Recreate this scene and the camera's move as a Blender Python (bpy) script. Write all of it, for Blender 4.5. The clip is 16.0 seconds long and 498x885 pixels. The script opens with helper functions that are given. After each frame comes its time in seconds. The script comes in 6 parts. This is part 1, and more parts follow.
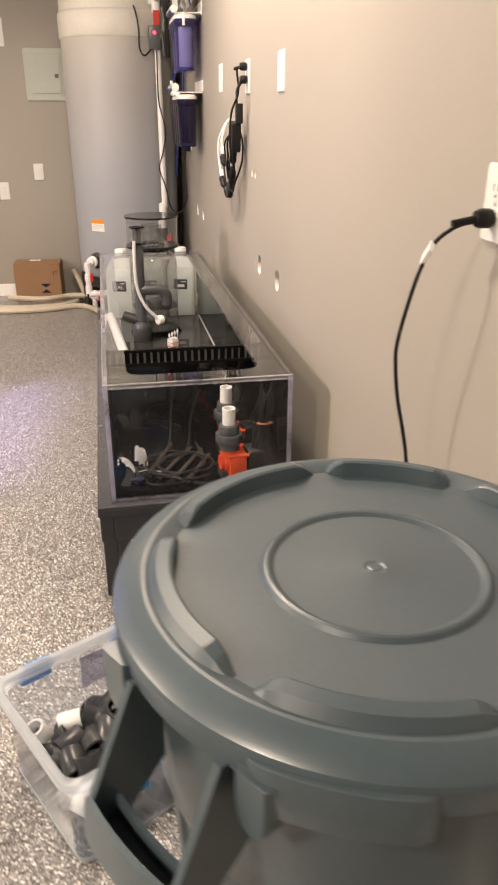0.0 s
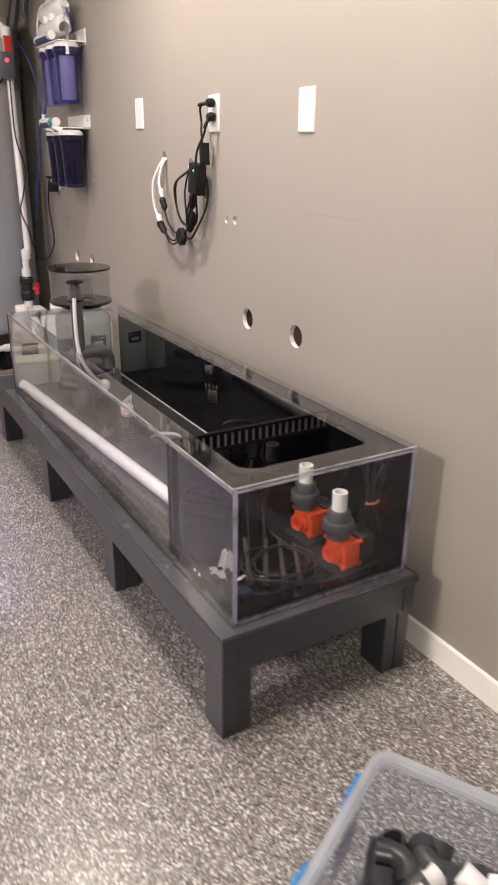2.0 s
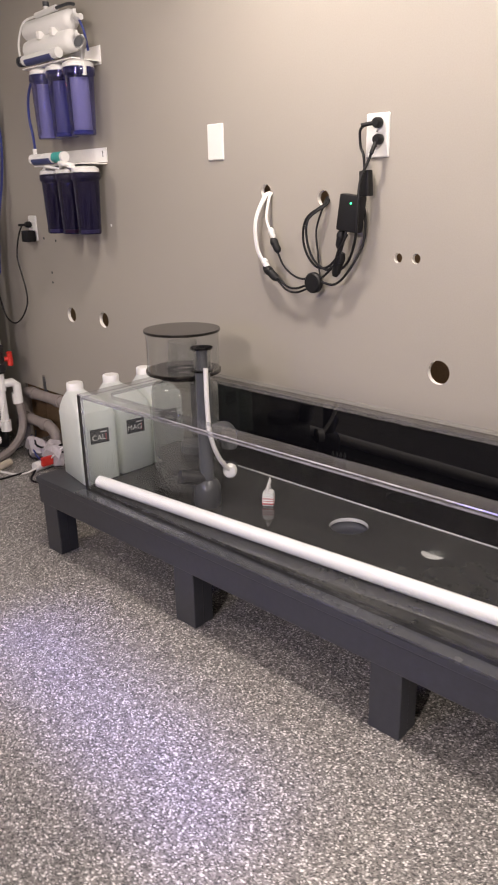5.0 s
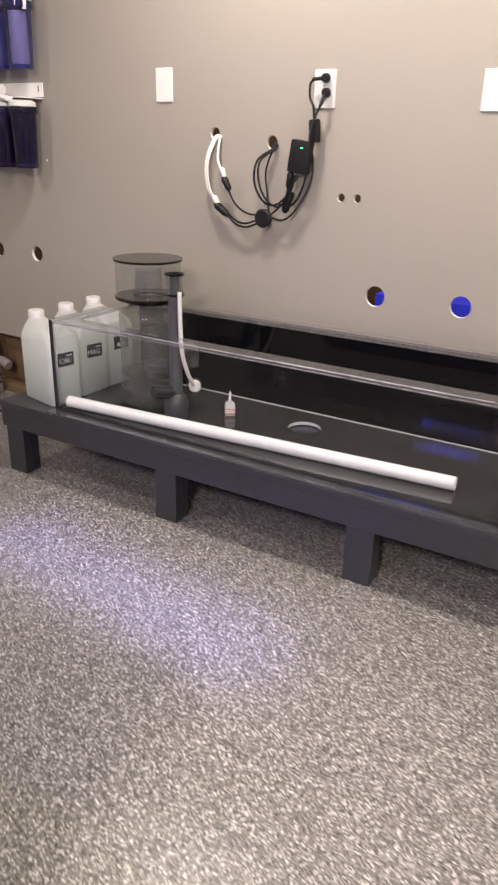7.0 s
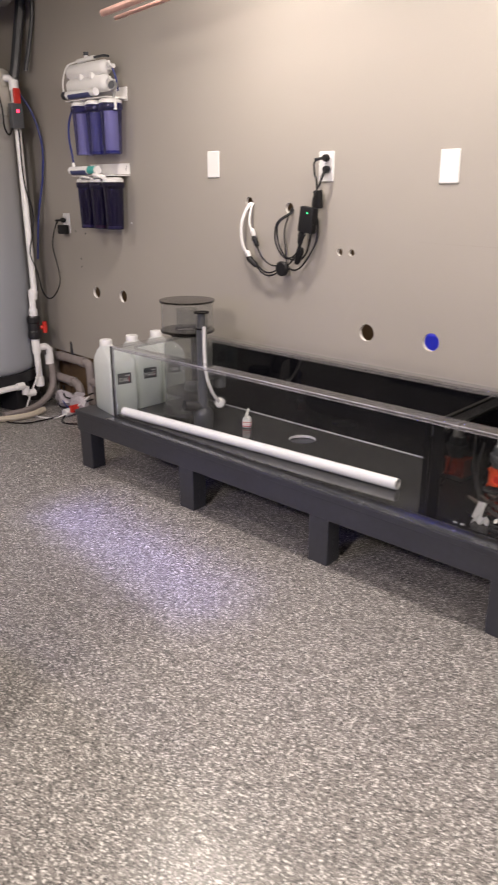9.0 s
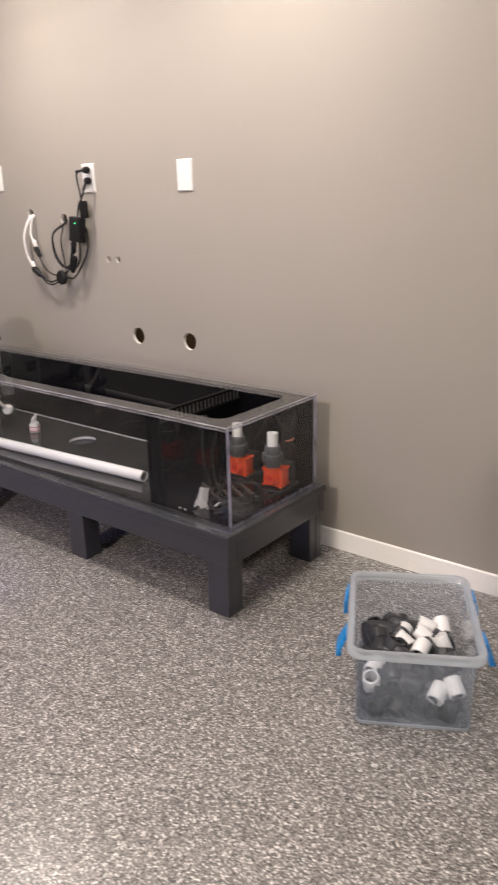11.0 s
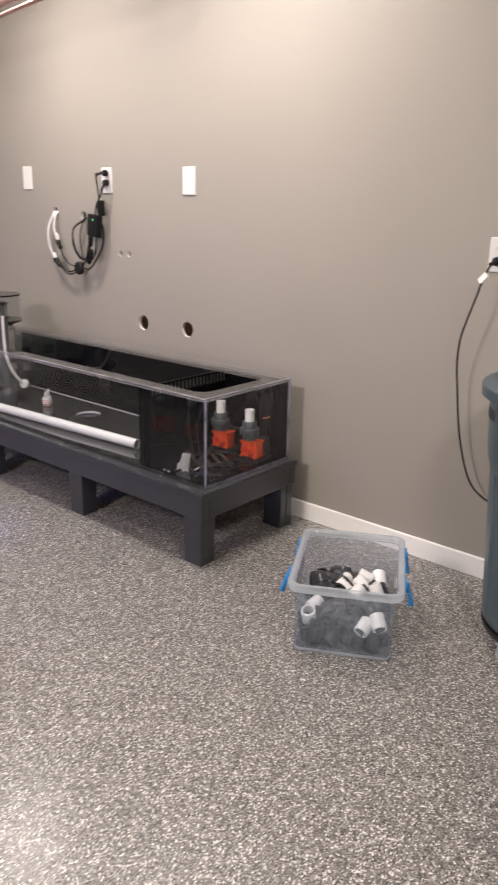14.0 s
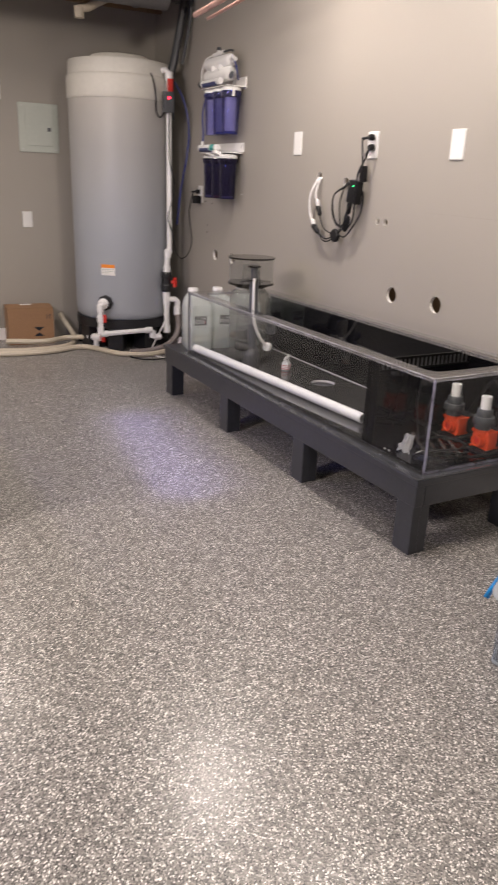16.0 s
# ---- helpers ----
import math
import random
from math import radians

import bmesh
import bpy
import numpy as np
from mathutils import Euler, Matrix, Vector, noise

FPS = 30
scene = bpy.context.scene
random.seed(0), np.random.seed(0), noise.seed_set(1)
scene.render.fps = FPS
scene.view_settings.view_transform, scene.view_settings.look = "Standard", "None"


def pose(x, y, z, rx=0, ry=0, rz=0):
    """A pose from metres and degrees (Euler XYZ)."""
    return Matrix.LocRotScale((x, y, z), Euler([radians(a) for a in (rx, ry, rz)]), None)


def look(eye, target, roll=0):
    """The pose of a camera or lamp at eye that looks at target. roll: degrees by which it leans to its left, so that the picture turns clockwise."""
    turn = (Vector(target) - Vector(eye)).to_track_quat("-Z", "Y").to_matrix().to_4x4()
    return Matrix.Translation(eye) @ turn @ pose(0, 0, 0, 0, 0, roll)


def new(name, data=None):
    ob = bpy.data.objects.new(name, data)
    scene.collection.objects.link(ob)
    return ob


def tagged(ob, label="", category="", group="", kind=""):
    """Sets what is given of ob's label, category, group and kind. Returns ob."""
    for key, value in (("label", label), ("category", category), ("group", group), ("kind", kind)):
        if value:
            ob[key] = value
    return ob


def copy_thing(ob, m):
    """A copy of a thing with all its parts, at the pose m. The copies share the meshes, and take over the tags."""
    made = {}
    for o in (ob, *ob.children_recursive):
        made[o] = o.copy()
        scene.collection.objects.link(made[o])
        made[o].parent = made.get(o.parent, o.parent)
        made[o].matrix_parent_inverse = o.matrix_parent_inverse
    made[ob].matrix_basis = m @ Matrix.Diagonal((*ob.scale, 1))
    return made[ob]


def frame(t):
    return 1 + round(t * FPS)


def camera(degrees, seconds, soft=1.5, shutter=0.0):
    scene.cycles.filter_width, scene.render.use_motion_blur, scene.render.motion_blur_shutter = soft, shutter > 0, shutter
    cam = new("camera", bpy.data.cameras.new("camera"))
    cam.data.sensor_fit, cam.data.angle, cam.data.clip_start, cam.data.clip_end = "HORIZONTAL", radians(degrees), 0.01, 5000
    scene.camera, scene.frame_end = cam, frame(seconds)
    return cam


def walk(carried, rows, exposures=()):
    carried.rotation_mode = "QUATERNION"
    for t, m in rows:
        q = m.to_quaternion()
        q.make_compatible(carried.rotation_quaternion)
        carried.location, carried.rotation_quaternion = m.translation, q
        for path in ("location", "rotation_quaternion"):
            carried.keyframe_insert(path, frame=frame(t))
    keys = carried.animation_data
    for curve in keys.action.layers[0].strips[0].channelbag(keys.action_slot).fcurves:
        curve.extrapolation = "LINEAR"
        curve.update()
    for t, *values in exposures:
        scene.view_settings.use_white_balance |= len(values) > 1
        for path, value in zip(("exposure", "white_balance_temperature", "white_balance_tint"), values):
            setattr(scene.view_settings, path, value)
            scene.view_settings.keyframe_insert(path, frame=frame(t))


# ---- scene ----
cam = camera(37.8, 16.0, soft=1.9, shutter=0.5)
PATH = [
    (0, (-0.574, 0.73, 1.261), (-0.23, 2.522, 0.443), 0.2),
    (0.5, (-0.723, 0.866, 1.247), (-0.278, 2.651, 0.462), -0.2),
    (1, (-0.879, 1.038, 1.259), (-0.304, 2.796, 0.5), 0.3),
    (1.5, (-1.084, 1.162, 1.263), (-0.294, 2.834, 0.501), 1.4),
    (2, (-1.265, 1.336, 1.276), (-0.327, 2.94, 0.536), 0.7),
    (2.5, (-1.347, 1.603, 1.268), (-0.319, 3.167, 0.562), 0.1),
    (3, (-1.499, 1.757, 1.267), (-0.363, 3.249, 0.573), 0.0),
    (3.5, (-1.67, 1.9, 1.281), (-0.443, 3.323, 0.594), 0.1),
    (4, (-1.748, 2.103, 1.271), (-0.516, 3.527, 0.598), -0.6),
    (6.5, (-2.293, 2.722, 1.228), (-0.702, 3.718, 0.538), -0.1),
    (7, (-2.433, 2.576, 1.233), (-0.844, 3.52, 0.468), 1.4),
    (7.5, (-2.453, 2.38, 1.229), (-0.959, 3.525, 0.55), 1.9),
    (8, (-2.457, 2.2, 1.239), (-1.148, 3.6, 0.669), 0.3),
    (8.5, (-2.552, 1.98, 1.281), (-1.257, 3.374, 0.667), -1.6),
    (9, (-2.575, 1.795, 1.313), (-1.195, 3.084, 0.654), 0.0),
    (9.5, (-2.505, 1.628, 1.307), (-1.098, 2.903, 0.676), 0.5),
    (10, (-2.308, 1.455, 1.297), (-0.91, 2.743, 0.674), -1.1),
    (12.5, (-2.187, 0.867, 1.251), (-0.579, 1.88, 0.628), -0.4),
    (13, (-2.183, 0.816, 1.243), (-0.607, 1.884, 0.629), -0.1),
    (13.5, (-2.281, 0.807, 1.253), (-0.752, 1.946, 0.649), 0.5),
    (14, (-2.395, 0.796, 1.256), (-0.939, 2.03, 0.657), 1.1),
    (14.5, (-2.419, 0.786, 1.264), (-1.066, 2.127, 0.657), 1.7),
    (15, (-2.361, 0.785, 1.243), (-1.139, 2.242, 0.622), 2.3),
    (15.5, (-2.294, 0.795, 1.23), (-1.225, 2.354, 0.576), 2.4),
    (16, (-2.252, 0.784, 1.219), (-1.34, 2.43, 0.543), 2.3),
]
walk(cam, [(t, look(eye, target, roll)) for t, eye, target, roll in PATH],
     [(0.0, 0.66, 7500, 10), (0.5, 0.62, 7250, 10), (1.0, 0.48, 6900, 10), (1.5, 0.33, 6750, 10), (2.0, 0.29, 6600, 10), (2.5, 0.31, 6550, 10), (4.0, 0.33, 6550, 10), (7.0, 0.28, 6580, 10), (9.0, 0.22, 6480, 10), (10.0, 0.13, 6500, 10), (12.5, 0.07, 6390, 10), (14.0, 0.08, 6360, 10), (16.0, 0.11, 6450, 10)])

# ---- light ----
world = bpy.data.worlds.new("world")
scene.world = world
world.use_nodes = True
world.node_tree.nodes["Background"].inputs["Color"].default_value = (0.9, 0.95, 1.0, 1)
world.node_tree.nodes["Background"].inputs["Strength"].default_value = 0.02
scene.view_settings.exposure = 0.0
CEIL = 2.42
# place, power, width of the beam, size
DOWNLIGHTS = [(-0.66, 2.70, 25, 180, 0.50), (-0.66, 3.95, 24, 180, 0.22), (-1.85, 5.35, 17, 175, 0.22), (-3.6, 5.3, 13, 175, 0.22), (-2.0, 0.3, 42, 175, 0.40)]
for lx, ly, power, beam, wide in DOWNLIGHTS:
    lamp = bpy.data.lights.new("downlight_lamp", "AREA")
    lamp.shape, lamp.size, lamp.energy, lamp.color = "DISK", wide, power, (1.0, 0.88, 0.80)
    lamp.spread = radians(beam)
    new("downlight_lamp", lamp).matrix_world = pose(lx, ly, CEIL - 0.03)
GLOBES = [(-3.8, 2.45, 226)]
for lx, ly, power in GLOBES:
    lamp = bpy.data.lights.new("globe_lamp", "POINT")
    lamp.shadow_soft_size, lamp.energy, lamp.color = 0.20, power, (1.0, 0.88, 0.80)
    new("globe_lamp", lamp).matrix_world = pose(lx, ly, CEIL - 0.16)


# ---- materials ----
def mat(name, color, rough=0.5, metal=0.0, **more):
    m = bpy.data.materials.new(name)
    m.use_nodes = True
    b = m.node_tree.nodes["Principled BSDF"]
    b.inputs["Base Color"].default_value = (*color, 1)
    b.inputs["Roughness"].default_value = rough
    b.inputs["Metallic"].default_value = metal
    for key, value in more.items():
        b.inputs[key.replace("_", " ")].default_value = value
    return m


def node(m, kind, **values):
    n = m.node_tree.nodes.new(kind)
    for key, value in values.items():
        n.inputs[key.replace("_", " ")].default_value = value
    return n


def link(m, a, out, b, into):
    m.node_tree.links.new(a.outputs[out], b.inputs[into])


def ramp(m, source, out, stops, constant=False):
    r = m.node_tree.nodes.new("ShaderNodeValToRGB")
    while len(r.color_ramp.elements) < len(stops):
        r.color_ramp.elements.new(0.5)
    for e, (at, c) in zip(r.color_ramp.elements, stops):
        e.position, e.color = at, (*c, 1)
    if constant:
        r.color_ramp.interpolation = "CONSTANT"
    link(m, source, out, r, "Fac")
    return r


def worn(name, color, rough=0.5, vary=0.12, grain=60.0, bump=0.05, metal=0.0, stain=3.0, **more):
    """A plain surface with grain, large soft stains and a fine relief."""
    m = mat(name, color, rough, metal, **more)
    b = m.node_tree.nodes["Principled BSDF"]
    at = node(m, "ShaderNodeTexCoord")
    big = node(m, "ShaderNodeTexNoise", Scale=stain, Detail=5.0, Roughness=0.6)
    small = node(m, "ShaderNodeTexNoise", Scale=grain, Detail=4.0, Roughness=0.6)
    for n in (big, small):
        link(m, at, "Object", n, "Vector")
    mix = m.node_tree.nodes.new("ShaderNodeMath")
    mix.operation = "ADD"
    link(m, big, "Fac", mix, 0)
    link(m, small, "Fac", mix, 1)
    half = m.node_tree.nodes.new("ShaderNodeMath")
    half.operation, half.inputs[1].default_value = "MULTIPLY", 0.5
    link(m, mix, 0, half, 0)
    lo = [c * (1 - vary) for c in color]
    hi = [min(1, c * (1 + vary)) for c in color]
    r = ramp(m, half, 0, [(0.32, lo), (0.68, hi)])
    link(m, r, "Color", b, "Base Color")
    rr = ramp(m, big, "Fac", [(0.3, (max(0, rough - min(0.07, rough * 0.5)),) * 3), (0.7, (min(1, rough + min(0.09, rough * 0.6)),) * 3)])
    link(m, rr, "Color", b, "Roughness")
    if bump:
        bm_ = node(m, "ShaderNodeBump", Strength=bump, Distance=0.002)
        link(m, small, "Fac", bm_, "Height")
        link(m, bm_, "Normal", b, "Normal")
    return m


M_WALL = worn("wall_paint", (0.330, 0.306, 0.27), 0.58, 0.05, 220, 0.12, stain=1.3)
M_GYPSUM = worn("gypsum", (0.75, 0.72, 0.68), 0.9, 0.08, 300, 0.2)
M_WHITE = worn("white_paint", (0.87, 0.855, 0.83), 0.35, 0.04, 90, 0.03)
M_PLATE = worn("white_plastic", (0.74, 0.735, 0.715), 0.3, 0.02, 60, 0.01)
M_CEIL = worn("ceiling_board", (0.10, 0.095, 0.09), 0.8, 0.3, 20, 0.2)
M_STAND = worn("charcoal_wood_paint", (0.024, 0.026, 0.034), 0.40, 0.3, 45, 0.25, Coat_Weight=0.5, Coat_Roughness=0.28)
M_BLACK = worn("black_acrylic", (0.004, 0.004, 0.005), 0.005, 0.3, 30, 0.0, Specular_IOR_Level=0.36)
M_DEEP = worn("black_bonded_acrylic", (0.006, 0.006, 0.006), 0.55, 0.3, 30, 0.0, Specular_IOR_Level=0.08)


def sheet(name, tint, gloss_ior, rough=0.03, haze=0.0, haze_color=(0.8, 0.8, 0.8), uneven=0.4):
    """A thin clear sheet: light goes straight through, with Fresnel gloss and a little haze."""
    m = bpy.data.materials.new(name)
    m.use_nodes = True
    t = m.node_tree
    t.nodes.remove(t.nodes["Principled BSDF"])
    out = t.nodes["Material Output"]
    clear = node(m, "ShaderNodeBsdfTransparent", Color=(*tint, 1))
    gloss = node(m, "ShaderNodeBsdfGlossy", Color=(1, 1, 1, 1), Roughness=rough)
    facing = node(m, "ShaderNodeLayerWeight", Blend=0.5)
    steep = m.node_tree.nodes.new("ShaderNodeMath")
    steep.operation, steep.inputs[1].default_value = "POWER", 4.5
    link(m, facing, "Facing", steep, 0)
    r0 = ((gloss_ior - 1) / (gloss_ior + 1)) ** 2
    fres = m.node_tree.nodes.new("ShaderNodeMath")
    fres.operation, fres.inputs[1].default_value, fres.inputs[2].default_value = "MULTIPLY_ADD", 0.9 - r0, r0
    link(m, steep, 0, fres, 0)
    base = clear
    if haze:
        milk = node(m, "ShaderNodeBsdfDiffuse", Color=(*haze_color, 1))
        glow = node(m, "ShaderNodeBsdfTranslucent", Color=(*haze_color, 1))
        both = node(m, "ShaderNodeMixShader", Fac=0.6)
        link(m, milk, 0, both, 1)
        link(m, glow, 0, both, 2)
        at = node(m, "ShaderNodeTexCoord")
        blotch = node(m, "ShaderNodeTexNoise", Scale=9.0, Detail=6.0, Roughness=0.65)
        link(m, at, "Object", blotch, "Vector")
        r = ramp(m, blotch, "Fac", [(0.3, (haze * (1 - uneven),) * 3), (0.75, (min(1, haze * (1 + uneven)),) * 3)])
        base = node(m, "ShaderNodeMixShader")
        link(m, r, "Color", base, 0)
        link(m, clear, 0, base, 1)
        link(m, both, 0, base, 2)
    mix = node(m, "ShaderNodeMixShader")
    link(m, fres, 0, mix, 0)
    link(m, base, 0, mix, 1)
    link(m, gloss, 0, mix, 2)
    link(m, mix, 0, out, "Surface")
    return m


M_CLEAR = sheet("clear_acrylic", (0.955, 0.965, 0.965), 1.28, 0.03, 0.008)
M_LEDGE = worn("glossy_charcoal_sheet", (0.050, 0.053, 0.060), 0.22, 0.2, 40, 0.03, Coat_Weight=0.6, Coat_Roughness=0.20, Coat_IOR=1.6)
M_BEAD = worn("rim_highlight_acrylic", (0.36, 0.36, 0.38), 0.10, 0.8, 40, 0.0, stain=9, Coat_Weight=1.0, Coat_IOR=1.8)
M_EDGE = sheet("acrylic_edge", (0.66, 0.66, 0.71), 1.5, 0.06, 0.36, (0.66, 0.65, 0.76), 0.6)
M_BRACE = sheet("acrylic_rim_edge", (0.80, 0.80, 0.82), 1.5, 0.06, 0.20, (0.62, 0.62, 0.64), 0.3)
M_CUP = sheet("smoky_acrylic", (0.84, 0.85, 0.84), 1.5, 0.05, 0.09)
M_TUBE = sheet("hazy_acrylic", (0.80, 0.81, 0.80), 1.6, 0.06, 0.20, (0.62, 0.62, 0.58), 0.15)
M_SMOKE = sheet("dark_smoky_acrylic", (0.22, 0.21, 0.20), 1.45, 0.08, 0.30, (0.06, 0.055, 0.05))
M_GREYCAN = worn("grey_can_plastic", (0.064, 0.092, 0.110), 0.35, 0.08, 160, 0.06, stain=4, Specular_IOR_Level=0.65)
M_BLACKPL = worn("black_plastic", (0.015, 0.015, 0.017), 0.4, 0.2, 80, 0.05)
M_TANKPL = worn("grey_poly_tank", (0.350, 0.370, 0.402), 0.42, 0.05, 30, 0.03, stain=2)
def tank_material():
    """Grey polyethylene with the light painted in: warm cream towards the top, bluish lower down."""
    m = worn("light_graded_poly_tank", (0.350, 0.370, 0.402), 0.42, 0.05, 30, 0.03, stain=2)
    b = m.node_tree.nodes["Principled BSDF"]
    at = node(m, "ShaderNodeTexCoord")
    sep = node(m, "ShaderNodeSeparateXYZ")
    link(m, at, "Object", sep, "Vector")
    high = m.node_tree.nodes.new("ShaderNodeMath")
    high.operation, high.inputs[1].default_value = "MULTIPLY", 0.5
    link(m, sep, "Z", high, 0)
    # warm light above and bluish light below, put into the colour by height
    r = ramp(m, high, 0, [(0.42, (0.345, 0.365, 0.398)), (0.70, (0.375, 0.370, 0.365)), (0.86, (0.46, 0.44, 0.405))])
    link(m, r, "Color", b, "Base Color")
    return m


M_TANKBODY = tank_material()
M_TANKTOP = worn("cream_poly_tank", (0.66, 0.64, 0.58), 0.45, 0.06, 30, 0.03, stain=2)
M_BIN = sheet("frosted_bin", (0.89, 0.92, 0.95), 1.38, 0.10, 0.25, (0.66, 0.75, 0.88), 0.08)
M_BINRIM = sheet("frosted_bin_rim", (0.86, 0.90, 0.93), 1.5, 0.10, 0.50, (0.88, 0.93, 0.98), 0.12)
M_PATCH = sheet("grey_patch", (0.72, 0.70, 0.76), 1.3, 0.2, 0.4, (0.42, 0.40, 0.46))
M_JUG = sheet("milky_jug", (0.95, 0.97, 0.95), 1.35, 0.2, 0.88, (0.96, 0.98, 0.96), 0.04)
M_LIQUID = sheet("jug_liquid", (0.93, 0.96, 0.94), 1.2, 0.1, 0.30, (0.92, 0.96, 0.93), 0.05)
M_DUSTY = worn("dusty_black_acrylic", (0.034, 0.034, 0.033), 0.008, 0.3, 25, 0.0, stain=5)
M_RIM = worn("sawn_acrylic_rim", (0.55, 0.55, 0.56), 0.4, 0.05, 60, 0.05)
M_COMB = worn("lit_black_acrylic", (0.115, 0.115, 0.12), 0.24, 0.2, 40, 0.03)
M_PVC = worn("white_pvc", (0.83, 0.825, 0.82), 0.3, 0.04, 60, 0.02)
M_PVCGREY = worn("dark_grey_pvc", (0.045, 0.047, 0.052), 0.33, 0.15, 60, 0.03)
M_UNION = worn("slate_grey_pvc", (0.062, 0.066, 0.073), 0.36, 0.12, 60, 0.03)
M_WRAP = worn("pale_plastic_wrap", (0.42, 0.39, 0.42), 0.35, 0.25, 50, 0.1)
M_TIE = worn("salmon_tie", (0.74, 0.27, 0.14), 0.45, 0.05, 60, 0.0)
M_PIPEGREY = worn("grey_pvc", (0.080, 0.084, 0.092), 0.35, 0.1, 60, 0.03)
M_ORANGE = worn("orange_pump_plastic", (0.72, 0.075, 0.018), 0.38, 0.08, 90, 0.04)
M_RED = worn("red_plastic", (0.55, 0.03, 0.02), 0.4, 0.1, 60, 0.02)
M_CORD = worn("black_rubber_cord", (0.008, 0.008, 0.009), 0.5, 0.2, 120, 0.05, Specular_IOR_Level=0.3)
M_WHITECORD = worn("white_cord", (0.74, 0.73, 0.71), 0.45, 0.05, 120, 0.03)
M_TAUPEPIPE = worn("dusty_grey_pipe", (0.23, 0.20, 0.19), 0.5, 0.15, 40, 0.05)
M_HOSE = worn("cream_hose", (0.52, 0.46, 0.36), 0.5, 0.12, 50, 0.08)
M_BLUEPL = sheet("blue_canister", (0.50, 0.50, 0.78), 1.5, 0.05, 0.14, (0.20, 0.20, 0.46))
M_BLUEDK = sheet("dark_blue_canister", (0.16, 0.15, 0.34), 1.45, 0.08, 0.30, (0.06, 0.05, 0.16))
M_BLUETUBE = worn("blue_tube", (0.025, 0.040, 0.20), 0.4, 0.1, 60, 0.02)
M_FILTER = worn("filter_cartridge", (0.62, 0.60, 0.58), 0.7, 0.1, 60, 0.1)
M_CARTBLUE = worn("blue_grey_cartridge", (0.22, 0.22, 0.30), 0.6, 0.1, 60, 0.05)
M_LABELNAVY = worn("navy_label", (0.04, 0.05, 0.14), 0.5, 0.1, 60, 0.0)
M_CARBON = worn("carbon_cartridge", (0.05, 0.04, 0.05), 0.8, 0.2, 60, 0.1)
M_STEEL = worn("brushed_steel", (0.55, 0.55, 0.56), 0.35, 0.1, 90, 0.03, metal=1.0)
M_COPPER = worn("copper_pipe", (0.80, 0.52, 0.45), 0.35, 0.15, 30, 0.05, metal=0.7)
M_REDPIPE = worn("red_copper_pipe", (0.40, 0.15, 0.11), 0.55, 0.2, 30, 0.05, metal=0.3)
M_DUCT = worn("galvanised_duct", (0.17, 0.165, 0.165), 0.45, 0.12, 30, 0.05, metal=0.3)
M_JOIST = worn("ceiling_joist_wood", (0.20, 0.13, 0.07), 0.8, 0.2, 60, 0.1)
M_PAPER = worn("white_label", (0.80, 0.79, 0.76), 0.6, 0.03, 60, 0.02)
M_INK = worn("dark_label", (0.035, 0.038, 0.045), 0.5, 0.1, 60, 0.02)
M_LABELRED = worn("label_red", (0.48, 0.10, 0.10), 0.5, 0.05, 60, 0.0)
M_LABELORANGE = worn("label_orange", (0.80, 0.25, 0.02), 0.5, 0.05, 60, 0.0)
M_TEAL = worn("teal_label", (0.05, 0.33, 0.30), 0.5, 0.05, 60, 0.0)
M_FOIL = worn("silvery_film", (0.90, 0.90, 0.91), 0.25, 0.08, 40, 0.1)
M_BAGBLUE = worn("blue_bag", (0.003, 0.006, 0.022), 0.5, 0.2, 40, 0.3, Specular_IOR_Level=0.2)
M_PROBE = worn("heater_tube", (0.060, 0.050, 0.046), 0.12, 0.2, 40, 0.02)


def glow(name, color, strength):
    m = mat(name, color, 0.4)
    b = m.node_tree.nodes["Principled BSDF"]
    b.inputs["Emission Color"].default_value = (*color, 1)
    b.inputs["Emission Strength"].default_value = strength
    return m


M_LEDBLUE = glow("blue_led", (0.10, 0.12, 1.0), 105.0)
M_LEDRED = glow("red_led", (1.0, 0.02, 0.05), 6.0)
M_LEDGREEN = glow("green_led", (0.05, 1.0, 0.30), 3.0)
M_LAMP = glow("lamp_glass", (1.0, 0.9, 0.78), 3.0)
M_BLUE = worn("blue_latch", (0.012, 0.24, 0.62), 0.35, 0.1, 80, 0.03)
M_CARD = worn("cardboard", (0.28, 0.16, 0.085), 0.85, 0.12, 120, 0.15)
M_PANEL = worn("grey_panel_metal", (0.44, 0.47, 0.42), 0.4, 0.06, 60, 0.03)


